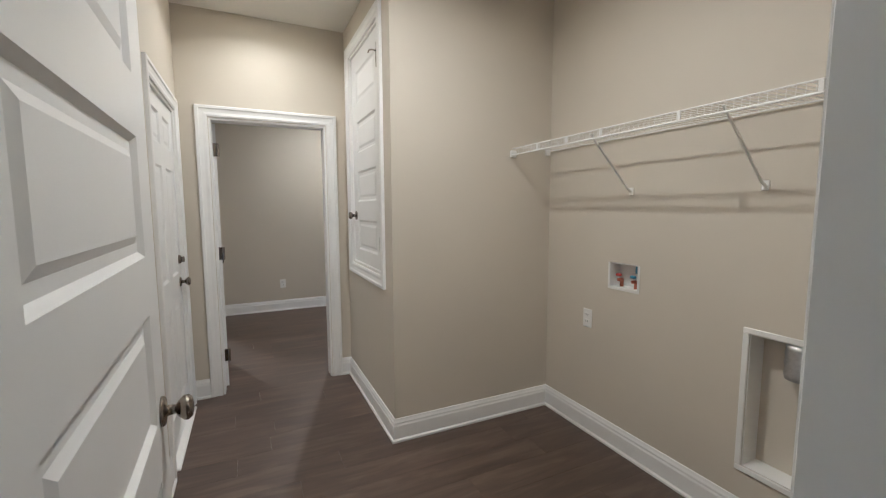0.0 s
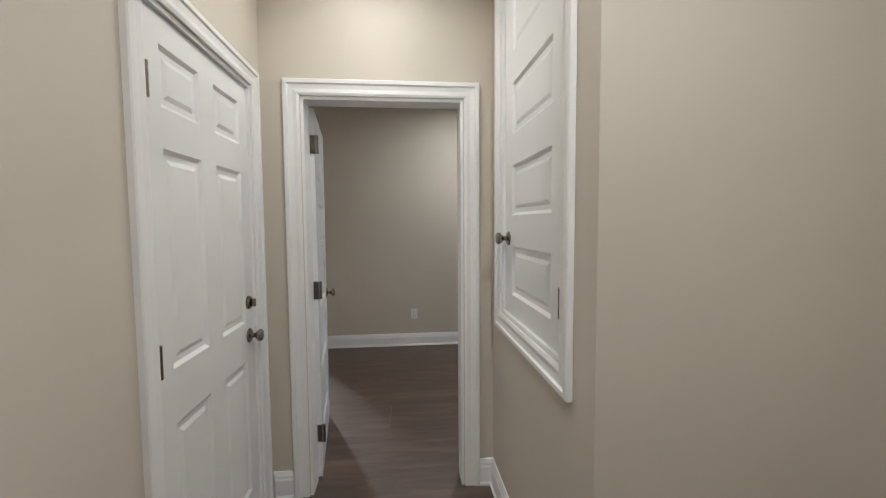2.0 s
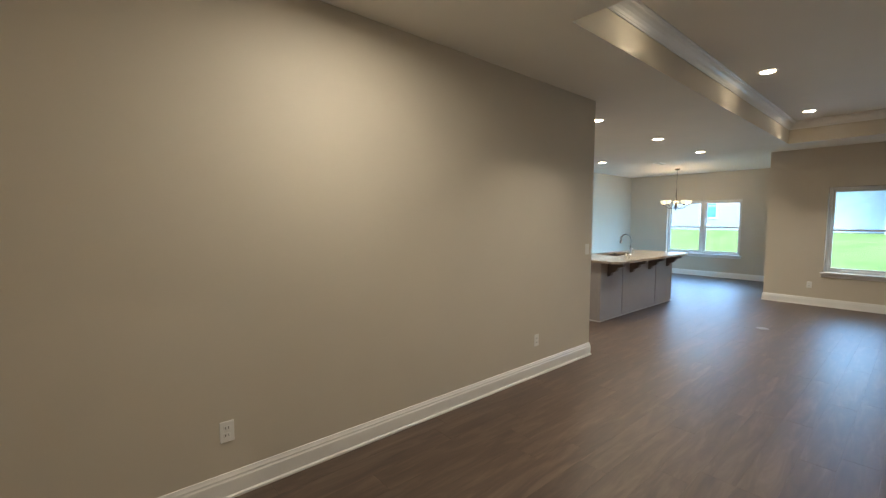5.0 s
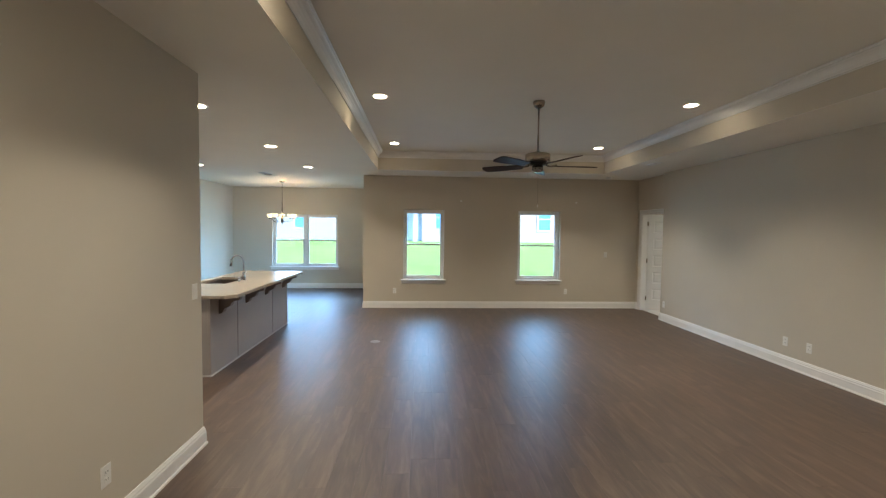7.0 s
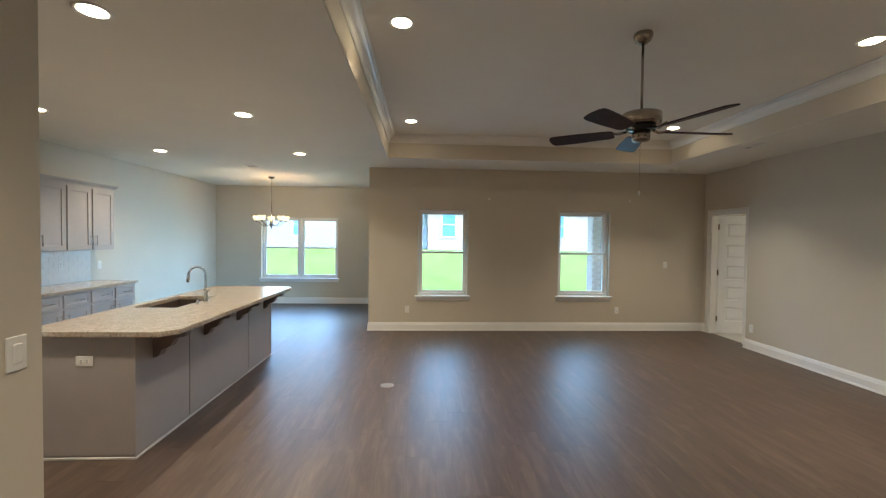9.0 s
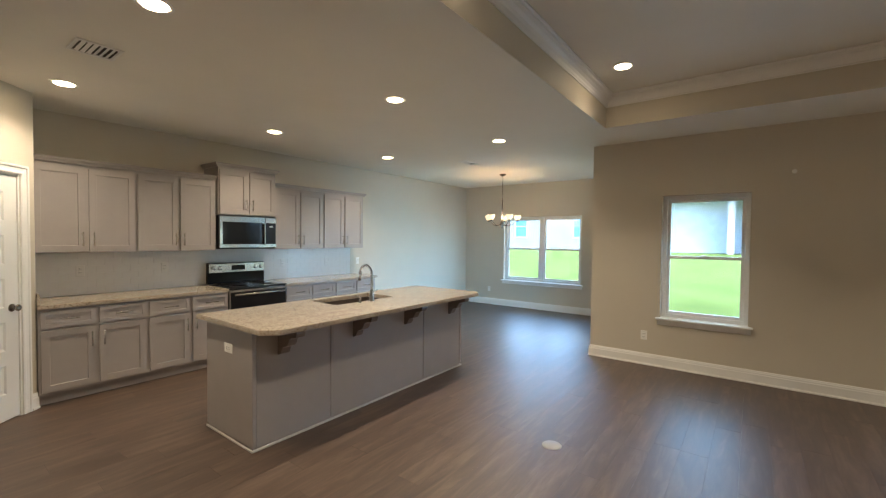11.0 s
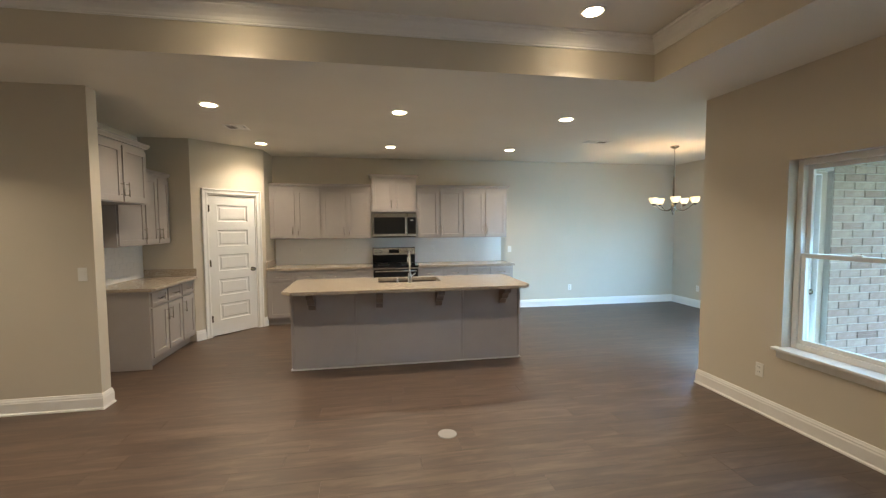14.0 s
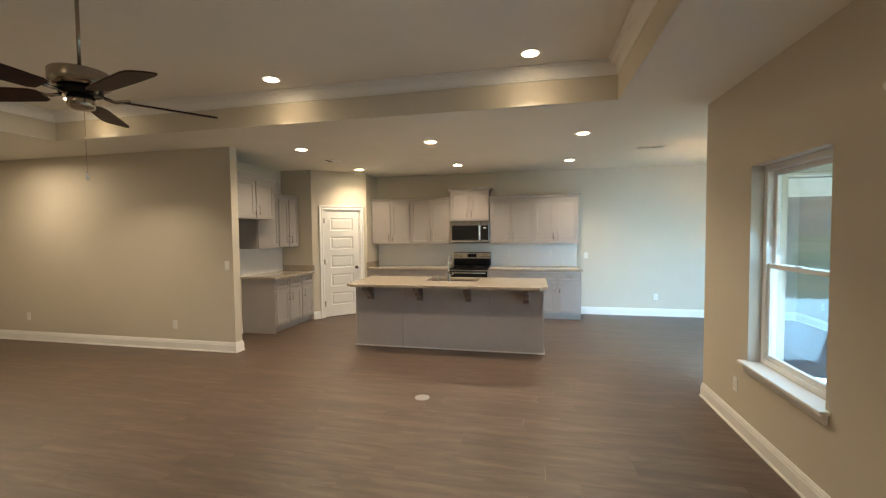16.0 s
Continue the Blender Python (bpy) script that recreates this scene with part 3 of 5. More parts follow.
# first doorway, leaf swung into the laundry
jamb("door_4", pose(0.115, -3.27, 0), 0.83, 2.045, 0.12, "white cased doorway into the laundry")
door_leaf("laundry_door", pose(0.134, -3.140, 0.018, 0, 0, 92), 0.845, 2.01, [(0.178, 0.728, z0, z1) for _, _, z0, z1 in FIVE(0.845, 2.01)], "white five-panel door standing open against the laundry", hinge_front=True, knob_z=0.935)
# pantry door, closed
ang = math.degrees(math.atan2(pway.y, pway.x))
jp = PA + pway * 0.215
jamb("door_5", pose(jp.x, jp.y, 0, 0, 0, ang), 0.715, 2.045, 0.09, "white cased pantry doorway", out1=False)
dp = PA + pway * 0.23 - Vector((pway.y, -pway.x)) * 0.010
door_leaf("pantry_door", pose(dp.x, dp.y, 0.014, 0, 0, ang), 0.685, 2.014, FIVE(0.685, 2.014), "closed white five-panel pantry door", both_knobs=False)
# bedroom door, open away from the great room
jamb("door_6", pose(8.98, DY - 0.12, 0), 0.765, 2.045, 0.12, "white cased bedroom doorway")
door_leaf("bedroom_door", pose(9.725, DY - 0.115, 0.01, 0, 0, -108), 0.735, 2.02, FIVE(0.735, 2.02), "white five-panel door standing open into the bedroom")
# glazed patio door
pdm = pose(PD[0], 2.176 - 0.16, 0)
jamb("door_7", pdm, PD[1] - PD[0], 2.08, 0.16, "white frame of the patio door", out0=False)
patio = thing("patio_door", pose(PD[0] + 0.016, 2.06, 0.01), "white full-glass patio door with nickel lever", "door")
pw = PD[1] - PD[0] - 0.032
fr = bmesh.new()
for x0, x1, z0, z1 in ((0, 0.14, 0, 2.05), (pw - 0.14, pw, 0, 2.05), (0.14, pw - 0.14, 0, 0.26), (0.14, pw - 0.14, 1.90, 2.05)):
    box(x0, x1, 0, 0.044, z0, z1, 0.003, fr)
leaf = part("leaf", fr, DOORW, patio)
lite = bmesh.new()
for x0, x1, z0, z1 in ((0.125, 0.155, 0.245, 1.915), (pw - 0.155, pw - 0.125, 0.245, 1.915), (0.155, pw - 0.155, 0.245, 0.275), (0.155, pw - 0.155, 1.885, 1.915)):
    box(x0, x1, -0.008, 0.0, z0, z1, 0.003, lite)
part("glazing_bead", lite, PLASTIC, leaf)
pane = part("pane", box(0.138, pw - 0.138, 0.02, 0.026, 0.258, 1.902), GLASS, leaf)
pane.visible_shadow = False
part("knob", knob_mesh(pose(pw - 0.07, 0, 0.90, 90, 0, 0)), NICKEL, leaf, "satin nickel knob", True)
part("deadbolt", lathe(((0.03, 0), (0.03, 0.01), (0.02, 0.02), (0.005, 0.021)), 16, pose(pw - 0.07, 0, 1.05, 90, 0, 0)), NICKEL, leaf, "satin nickel deadbolt")

# ---- ceiling lights ----


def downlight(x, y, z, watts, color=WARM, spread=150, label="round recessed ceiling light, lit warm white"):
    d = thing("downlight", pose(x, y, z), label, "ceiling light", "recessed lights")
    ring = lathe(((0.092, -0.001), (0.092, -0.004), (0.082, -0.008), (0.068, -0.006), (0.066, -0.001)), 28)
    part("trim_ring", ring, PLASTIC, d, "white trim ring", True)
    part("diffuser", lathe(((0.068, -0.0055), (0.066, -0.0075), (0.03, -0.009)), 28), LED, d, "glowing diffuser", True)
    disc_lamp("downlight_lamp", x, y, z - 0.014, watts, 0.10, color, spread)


for lx in (3.37, 5.84, 8.31):
    for ly, watts in ((1.435, 0.60), (-2.10, 0.80)):
        downlight(lx, ly, TRAY, watts, WARM, 101)
for lx in (5.18, 7.03, 8.91):
    for ly in (3.04, 4.98):
        downlight(lx, ly, H, 0.58, WARM, 126)
downlight(1.35, 1.69, H, 0.78, WARM, 172)


# daylight in the glazed openings


def daylight(name, centre, target, w, h, watts, spread=150):
    lamp = new(name, bpy.data.lights.new(name, "AREA"))
    lamp.data.shape, lamp.data.size, lamp.data.size_y, lamp.data.energy = "RECTANGLE", w, h, watts
    lamp.data.color, lamp.data.spread = (0.36, 0.69, 1.0), radians(spread)
    lamp.matrix_world = look(centre, target)


pcx = (PD[0] + PD[1]) / 2
daylight("patio_daylight", (pcx, 2.13, 1.09), (pcx, 4.0, 0.25), 0.64, 1.62, 2.1, 110)
for nm, x, (y0, y1), watts in (("window_daylight", FX, WA, 0.5), ("window_daylight", FX, WB, 0.5), ("dining_daylight", DX, WC, 0.48)):
    daylight(nm, (x + 0.19, (y0 + y1) / 2, 1.36), (x - 3.0, (y0 + y1) / 2, -0.4), y1 - y0 - 0.1, 1.36, watts * (y1 - y0), 155)

# laundry; the bedroom downlight is unseen, added to brighten its open door
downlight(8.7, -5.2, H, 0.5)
downlight(0.43, -0.47, H, 0.25, WARM, 150)
downlight(0.90, -2.06, H, 0.84, WARM, 170)

# ---- kitchen ----


def pull(m, length, parent, vertical=False):
    """A bar pull standing off a front face at y=0, towards -y."""
    h = length / 2
    a, b = ((0, -0.03, -h), (0, -0.03, h)) if vertical else ((-h, -0.03, 0), (h, -0.03, 0))
    bm = rod(a, b, 0.0055)
    for s in (-0.75, 0.75):
        p = (0, 0, h * s) if vertical else (h * s, 0, 0)
        rod(p, (p[0], -0.03, p[2]), 0.0045, 8, bm)
    bmesh.ops.transform(bm, matrix=m, verts=bm.verts[:])
    return part("handle", bm, STEEL, parent, "brushed nickel bar pull", True)


SHAKER = ((0.0008, 0.009), (0.004, 0.010))


def front(name, parent, x0, x1, z0, z1, handle, y=-0.019):
    """A shaker door or drawer front; handle: 'l', 'r' (low), 'L', 'R' (high), 'm' or ''."""
    w, h = x1 - x0, z1 - z0
    rim = 0.058 if h > 0.3 else 0.032
    bm = panel_slab(w, h, 0.019, [(rim, w - rim, rim, h - rim)], SHAKER, False)
    bmesh.ops.translate(bm, verts=bm.verts[:], vec=(x0, y, z0))
    ob = part(name, bm, CAB, parent)
    if handle == "m":
        pull(pose((x0 + x1) / 2, y, (z0 + z1) / 2), 0.14, ob)
    elif handle:
        hx = x0 + 0.03 if handle in "lL" else x1 - 0.03
        pull(pose(hx, y, z0 + 0.12 if handle in "lr" else z1 - 0.12), 0.14, ob, True)
    return ob


def base_cabinet(m, w, n, label, left_end=False, right_end=False, hinge=None):
    """A base unit: fronts at y=0 facing -y, depth 0.6; n bays of one drawer over one door."""
    d = thing("base_cabinet", m, label, "cabinet", "kitchen base cabinets")
    part("body", box(0, w, 0.0, 0.60, 0.10, 0.876), CAB, d)
    part("toe_kick", box(0 if left_end else 0, w, 0.06, 0.60, 0.0, 0.10), CAB, d, "recessed grey toe kick")
    bay = w / n
    for k in range(n):
        a, b = k * bay + 0.016, (k + 1) * bay - 0.016
        front("drawer", d, a, b, 0.705, 0.855, "m")
        side = hinge[k] if hinge else ("R" if k % 2 == 0 else "L")
        front("door", d, a, b, 0.125, 0.68, side)
    if left_end:
        part("end_panel", box(-0.012, -0.0, -0.0, 0.60, 0.0, 0.876, 0.002), CAB, d)
    if right_end:
        part("end_panel", box(w, w + 0.012, -0.0, 0.60, 0.0, 0.876, 0.002), CAB, d)
    return d


def wall_cabinet(m, w, depth, z0, z1, n, label, crown=(1, 1)):
    """A wall unit: front at y=0 facing -y, back at y=depth; local z is the height over the floor."""
    d = thing("wall_cabinet", m, label, "cabinet", "kitchen wall cabinets")
    part("body", box(0, w, 0, depth, z0, z1), CAB, d)
    bay = w / n
    for k in range(n):
        front("door", d, k * bay + 0.013, (k + 1) * bay - 0.013, z0 + 0.012, z1 - 0.045, "r" if k % 2 == 0 else "l")
    prof = ((0.0, 0), (0.02, 0), (0.022, 0.012), (0.04, 0.034), (0.044, 0.05), (0, 0.05))
    if crown:
        # local run: face towards -y, so from w back to 0
        run("crown", (w, 0), (0, 0), prof, z1 - 0.012, crown[1], crown[0], CAB, parent=d)
        if crown[0]:
            run("crown", (0, 0), (0, depth), prof, z1 - 0.012, 1, 0, CAB, parent=d)
        if crown[1]:
            run("crown", (w, depth), (w, 0), prof, z1 - 0.012, 0, 1, CAB, parent=d)
    return d


BF = 5.505          # front of the back-wall base units
UF = 5.79           # front of the back-wall uppers
for x0, w, le, re in ((5.08, 0.83, False, False), (5.91, 0.83, False, False), (7.50, 0.83, False, False), (8.33, 0.82, False, True)):
    base_cabinet(pose(x0, BF, 0), w, 2, "grey shaker base cabinet with two drawers over doors", le, re)
for x0, w, cr in ((5.08, 0.825, (0, 0)), (5.905, 0.825, (0, 0)), (7.50, 0.825, (0, 0)), (8.325, 0.815, (0, 1))):
    wall_cabinet(pose(x0, UF, 0), w, KY - UF - 0.001, 1.37, 2.25, 2, "grey shaker wall cabinet with two doors", cr)
wall_cabinet(pose(6.735, UF - 0.05, 0), 0.76, KY - UF + 0.049, 1.815, 2.415, 2, "taller grey shaker cabinet above the microwave", (1, 1))
# left run: local x runs to +y... fronts face +x
LEFT = lambda x, y: pose(x, y, 0, 0, 0, 90)
base_cabinet(LEFT(4.295, 3.63), 1.125, 3, "grey shaker base cabinet with three drawers over doors", True, False, "RLL")
wall_cabinet(LEFT(4.03, 3.58), 0.56, 0.338, 1.37, 2.25, 1, "narrow grey shaker wall cabinet", (0, 0))
wall_cabinet(LEFT(4.03, 4.145), 0.61, 0.338, 1.37, 2.25, 2, "grey shaker wall cabinet with two doors", (0, 0))
wall_cabinet(LEFT(4.30, 2.75), 0.90, 0.608, 1.83, 2.44, 2, "deep grey shaker cabinet over the refrigerator space", (0, 1))


def slab_top(name, outline, z0, z1, label, hole=None, category="countertop"):
    """A stone top from a closed outline, with an optional rectangular cut-out."""
    bm = bmesh.new()
    if hole:
        hx0, hx1, hy0, hy1 = hole
        ring = [bm.verts.new((*p, z1)) for p in outline]
        inner = [bm.verts.new((*p, z1)) for p in ((hx0, hy0), (hx1, hy0), (hx1, hy1), (hx0, hy1))]
        edges = [bm.edges.new((r[k], r[(k + 1) % len(r)])) for r in (ring, inner) for k in range(len(r))]
        bmesh.ops.triangle_fill(bm, use_beauty=True, edges=edges)
    else:
        bm.faces.new([bm.verts.new((*p, z1)) for p in outline])
    r = bmesh.ops.extrude_face_region(bm, geom=bm.faces[:])
    bmesh.ops.translate(bm, verts=[v for v in r["geom"] if isinstance(v, bmesh.types.BMVert)], vec=(0, 0, z0 - z1))
    bmesh.ops.recalc_face_normals(bm, faces=bm.faces[:])
    bmesh.ops.bevel(bm, geom=[e for e in bm.edges if len(e.link_faces) == 2 and e.calc_face_angle(0) > 0.6 and abs(e.verts[0].co.z - e.verts[1].co.z) < 0.001], offset=0.005, segments=2, affect="EDGES")
    return tagged(link(name, bm, GRANITE), label, category)


CT0, CT1 = 0.877, 0.914
slab_top("countertop", [(5.076, BF - 0.03), (6.738, BF - 0.03), (6.738, KY - 0.002), (5.076, KY - 0.002)], CT0, CT1, "beige speckled granite countertop beside the range")
slab_top("countertop", [(7.502, BF - 0.03), (9.19, BF - 0.03), (9.19, KY - 0.002), (7.502, KY - 0.002)], CT0, CT1, "beige speckled granite countertop beside the range")
slab_top("countertop", [(KX + 0.002, 3.595), (4.33, 3.595), (4.36, 3.625), (4.36, 4.763), (KX + 0.002, 4.763)], CT0, CT1, "beige speckled granite countertop near the pantry")
left_splash = tagged(link("backsplash", box(KX + 0.001, KX + 0.006, 3.60, 4.744, CT1 + 0.001, 1.369), GROUT), "glossy white subway tile backsplash", "backsplash", kind="structure")
back_splash = tagged(link("backsplash", box(5.096, 9.14, KY - 0.006, KY - 0.001, CT1 + 0.001, 1.369), GROUT), "glossy white subway tile backsplash", "backsplash", kind="structure")
tagged(link("side_splash", box(KX + 0.01, 4.35, 4.745, 4.764, CT1 + 0.001, 1.015, 0.003), GRANITE), "beige granite side splash", "backsplash")
tagged(link("side_splash", box(5.076, 5.095, BF - 0.02, KY - 0.01, CT1 + 0.001, 1.015, 0.003), GRANITE), "beige granite side splash", "backsplash")

# island
IX0, IX1, IY0, IY1 = 5.84, 8.465, 3.28, 3.985
isl = thing("kitchen_island", pose(0, 0, 0), "grey kitchen island with panelled back and corbels", "kitchen island")
ib = box(IX0 + 0.012, IX1 - 0.012, IY0 + 0.012, IY1, 0.0, 0.66)
for x0, x1, y0, y1 in ((IX0 + 0.012, 6.76, IY0 + 0.012, IY1), (7.59, IX1 - 0.012, IY0 + 0.012, IY1), (6.76, 7.59, IY0 + 0.012, 3.53), (6.76, 7.59, 3.97, IY1)):
    box(x0, x1, y0, y1, 0.66, 0.876, 0, ib)
part("body", ib, CAB, isl)
for a, b in ((IX0 + 0.034, 6.520), (6.550, 7.745), (7.775, IX1 - 0.034)):
    part("back_panel", box(a, b, IY0 + 0.004, IY0 + 0.012, 0.03, 0.876), CAB, isl)
for x in (6.535, 7.76):
    part("batten", box(x - 0.010, x + 0.010, IY0 - 0.002, IY0 + 0.012, 0.03, 0.876, 0.003), CAB, isl)
for x in (IX0, IX1 - 0.03):
    part("corner_trim", box(x, x + 0.03, IY0 - 0.002, IY0 + 0.03, 0.03, 0.876, 0.003), CAB, isl)
part("end_panel", box(IX0 + 0.002, IX0 + 0.012, IY0 + 0.03, IY1, 0.03, 0.876), CAB, isl)
part("end_panel", box(IX1 - 0.012, IX1 - 0.002, IY0 + 0.03, IY1, 0.03, 0.876), CAB, isl)
part("base_shoe", box(IX0 - 0.008, IX1 + 0.008, IY0 - 0.010, IY0 + 0.004, 0.0, 0.018, 0.004), SHOE, isl, "pale shoe moulding")
part("base_shoe", box(IX0 - 0.008, IX0 + 0.004, IY0 + 0.004, IY1, 0.0, 0.018, 0.004), SHOE, isl, "pale shoe moulding")
part("base_shoe", box(IX1 - 0.004, IX1 + 0.008, IY0 + 0.004, IY1, 0.0, 0.018, 0.004), SHOE, isl, "pale shoe moulding")
for k in range(3):
    a = IX0 + 0.1 + k * 0.83
    fd = panel_slab(0.78, 0.55, 0.019, [(0.058, 0.722, 0.058, 0.492)], SHAKER, False)
    bmesh.ops.transform(fd, matrix=pose(a + 0.78, IY1 + 0.019, 0.125, 0, 0, 180), verts=fd.verts[:])
    part("door", fd, CAB, isl)
corbel_shape = ((0, 0), (-0.20, 0), (-0.205, -0.02), (-0.195, -0.045), (-0.165, -0.05), (-0.145, -0.055), (-0.125, -0.072), (-0.115, -0.095), (-0.10, -0.115), (-0.072, -0.125), (-0.052, -0.135), (-0.045, -0.155), (-0.035, -0.175), (-0.015, -0.185), (0, -0.187))
for x in (6.075, 6.80, 7.475, 8.235):
    bm = bmesh.new()
    a = [bm.verts.new((x - 0.036, IY0 + 0.003 + y * 1.18, 0.875 + z * 1.12)) for y, z in corbel_shape]
    b = [bm.verts.new((x + 0.036, IY0 + 0.003 + y * 1.18, 0.875 + z * 1.12)) for y, z in corbel_shape]
    for i in range(len(a)):
        bm.faces.new((a[i], a[(i + 1) % len(a)], b[(i + 1) % len(a)], b[i]))
    bm.faces.new(a[::-1])
    bm.faces.new(b)
    part("corbel", bm, CORBEL, isl, "carved grey-brown corbel")
TX0, TX1, TY0, TY1 = 5.79, 8.51, 3.00, 4.05
c = 0.10
SINK = (6.80, 7.55, 3.55, 3.95)
slab_top("island_countertop", [(TX0 + c, TY0), (TX1 - c, TY0), (TX1, TY0 + c), (TX1, TY1), (TX0, TY1), (TX0, TY0 + c)], CT0, CT1, "beige speckled granite island top with clipped corners", SINK)
plate("outlet", pose(IX0 + 0.001, 3.62, 0.70, 0, 0, -90) @ pose(0, 0, 0, 0, 90, 0), "white outlet on the island end panel")
sink = thing("kitchen_sink", pose(0, 0, 0), "dark brown undermount sink set in the island", "sink")
sx0, sx1, sy0, sy1 = SINK
sb = bmesh.new()
for x0, x1, y0, y1, z0, z1 in ((sx0 - 0.012, sx0 + 0.004, sy0, sy1, 0.69, 0.876), (sx1 - 0.004, sx1 + 0.012, sy0, sy1, 0.69, 0.876), (sx0, sx1, sy0 - 0.012, sy0 + 0.004, 0.69, 0.876), (sx0, sx1, sy1 - 0.004, sy1 + 0.012, 0.69, 0.876), (sx0, sx1, sy0, sy1, 0.68, 0.69)):
    box(x0, x1, y0, y1, z0, z1, 0, sb)
part("basin", sb, COMPOSITE, sink)
part("drain", lathe(((0.045, 0.69), (0.045, 0.693), (0.03, 0.694), (0.005, 0.692)), 18, pose((sx0 + sx1) / 2, (sy0 + sy1) / 2, 0)), CHROME, sink)
fa = thing("kitchen_faucet", pose(7.165, 3.47, CT1), "chrome gooseneck pull-down kitchen faucet", "faucet")
part("base", lathe(((0.032, 0), (0.032, 0.006), (0.024, 0.014), (0.021, 0.10), (0.017, 0.115)), 18), CHROME, fa, "", True)
arc = [(0, 0, 0.11 + 0.03 * k) for k in range(6)] + [(0, 0.085 - 0.085 * math.cos(a), 0.27 + 0.085 * math.sin(a)) for a in [radians(15 * k) for k in range(1, 12)]]
part("spout", tube(arc, 0.0115, 12), CHROME, fa, "", True)
ex, ey, ez = arc[-1]
part("spray_head", rod((ex, ey, ez), (ex, ey + 0.012, ez - 0.095), 0.016, 14), CHROME, fa, "", True)
part("lever", rod((0.018, 0, 0.075), (-0.005 + 0.075, -0.01, 0.115), 0.006, 10), CHROME, fa, "", True)
soap = thing("soap_dispenser", pose(7.02, 3.475, CT1), "short chrome soap dispenser", "dispenser")
part("base", lathe(((0.022, 0), (0.022, 0.006), (0.012, 0.012), (0.011, 0.055), (0.014, 0.06), (0.004, 0.064)), 14), CHROME, soap, "", True)
part("nozzle", rod((0, 0, 0.055), (-0.005, 0.06, 0.062), 0.005, 8), CHROME, soap, "", True)

# microwave over the range
mx0, mx1, mz0, mz1, mf = 6.738, 7.494, 1.385, 1.808, 5.71
mw = thing("microwave", pose(0, 0, 0), "stainless over-the-range microwave with dark window", "microwave")
part("body", box(mx0, mx1, mf + 0.03, KY - 0.001, mz0, mz1, 0.004), BLACK, mw)
dr = part("door", box(mx0, mx1 - 0.16, mf, mf + 0.028, mz0 + 0.012, mz1 - 0.006, 0.006), STEEL, mw, "stainless door")
part("window", box(mx0 + 0.035, mx1 - 0.200, mf - 0.003, mf + 0.002, mz0 + 0.060, mz1 - 0.080, 0.002), DARKGLASS, dr, "dark glass window")
part("inner_window", box(mx0 + 0.075, mx1 - 0.240, mf - 0.0042, mf - 0.001, mz0 + 0.10, mz1 - 0.12), BLACK, dr)
part("handle", box(mx1 - 0.195, mx1 - 0.172, mf - 0.04, mf - 0.001, mz0 + 0.05, mz1 - 0.09, 0.008), STEEL, dr, "stainless bar handle")
cp = part("control_panel", box(mx1 - 0.158, mx1, mf, mf + 0.028, mz0 + 0.012, mz1 - 0.006, 0.006), STEEL, mw)
part("keypad", box(mx1 - 0.152, mx1 - 0.010, mf - 0.003, mf + 0.002, mz0 + 0.060, mz1 - 0.080, 0.002), BLACK, cp, "black keypad")
part("display", box(mx1 - 0.105, mx1 - 0.055, mf - 0.0045, mf - 0.001, mz1 - 0.136, mz1 - 0.122), PLASTIC, cp, "pale clock digits")
part("bottom_grille", box(mx0 + 0.03, mx1 - 0.03, mf + 0.005, mf + 0.06, mz0, mz0 + 0.011), BLACK, mw)

# range
rg = thing("range", pose(0, 0, 0), "stainless and black freestanding electric range", "range")
rx0, rx1, rf = 6.742, 7.498, 5.47
part("body", box(rx0, rx1, rf + 0.03, KY - 0.02, 0.05, 0.905), BLACK, rg)
part("cooktop", box(rx0 - 0.002, rx1 + 0.002, rf - 0.005, KY - 0.10, 0.905, 0.922, 0.005), DARKGLASS, rg, "black glass cooktop")
part("backguard", box(rx0, rx1, KY - 0.095, KY - 0.012, 0.923, 1.195, 0.012, None, 2), BLACK, rg, "black backguard")
part("control_fascia", box(rx0 + 0.004, rx1 - 0.004, KY - 0.106, KY - 0.094, 1.065, 1.188, 0.004), STEEL, rg, "stainless control fascia")
part("display", box(7.03, 7.21, KY - 0.109, KY - 0.105, 1.095, 1.16, 0.002), BLACK, rg, "black clock display")
for kx in (6.80, 6.88, 7.36, 7.44):
    part("control_knob", lathe(((0.026, 0), (0.024, 0.018), (0.018, 0.022), (0.003, 0.022)), 16, pose(kx, KY - 0.106, 1.127, 90, 0, 0)), STEEL, rg, "steel control knob", True)
od = part("oven_door", box(rx0, rx1, rf, rf + 0.03, 0.235, 0.895, 0.006), STEEL, rg, "stainless oven door")
part("oven_window", box(rx0 + 0.012, rx1 - 0.012, rf - 0.004, rf + 0.002, 0.29, 0.865, 0.002), DARKGLASS, od, "black oven glass")
hb = rod((rx0 + 0.04, rf - 0.05, 0.835), (rx1 - 0.04, rf - 0.05, 0.835), 0.012, 12)
for kx in (rx0 + 0.07, rx1 - 0.07):
    rod((kx, rf, 0.835), (kx, rf - 0.05, 0.835), 0.009, 10, hb)
part("oven_handle", hb, STEEL, od, "steel towel-bar handle", True)
part("drawer", box(rx0, rx1, rf + 0.002, rf + 0.03, 0.06, 0.225, 0.006), STEEL, rg, "stainless warming drawer")
for bx, by, br in ((6.93, 5.64, 0.10), (7.32, 5.64, 0.085), (6.93, 5.87, 0.075), (7.32, 5.87, 0.10)):
    part("burner_ring", lathe(((br, 0.9222), (br, 0.9228), (br - 0.006, 0.9228), (br - 0.006, 0.9222)), 28, pose(bx, by, 0)), SHADOWGAP, rg)
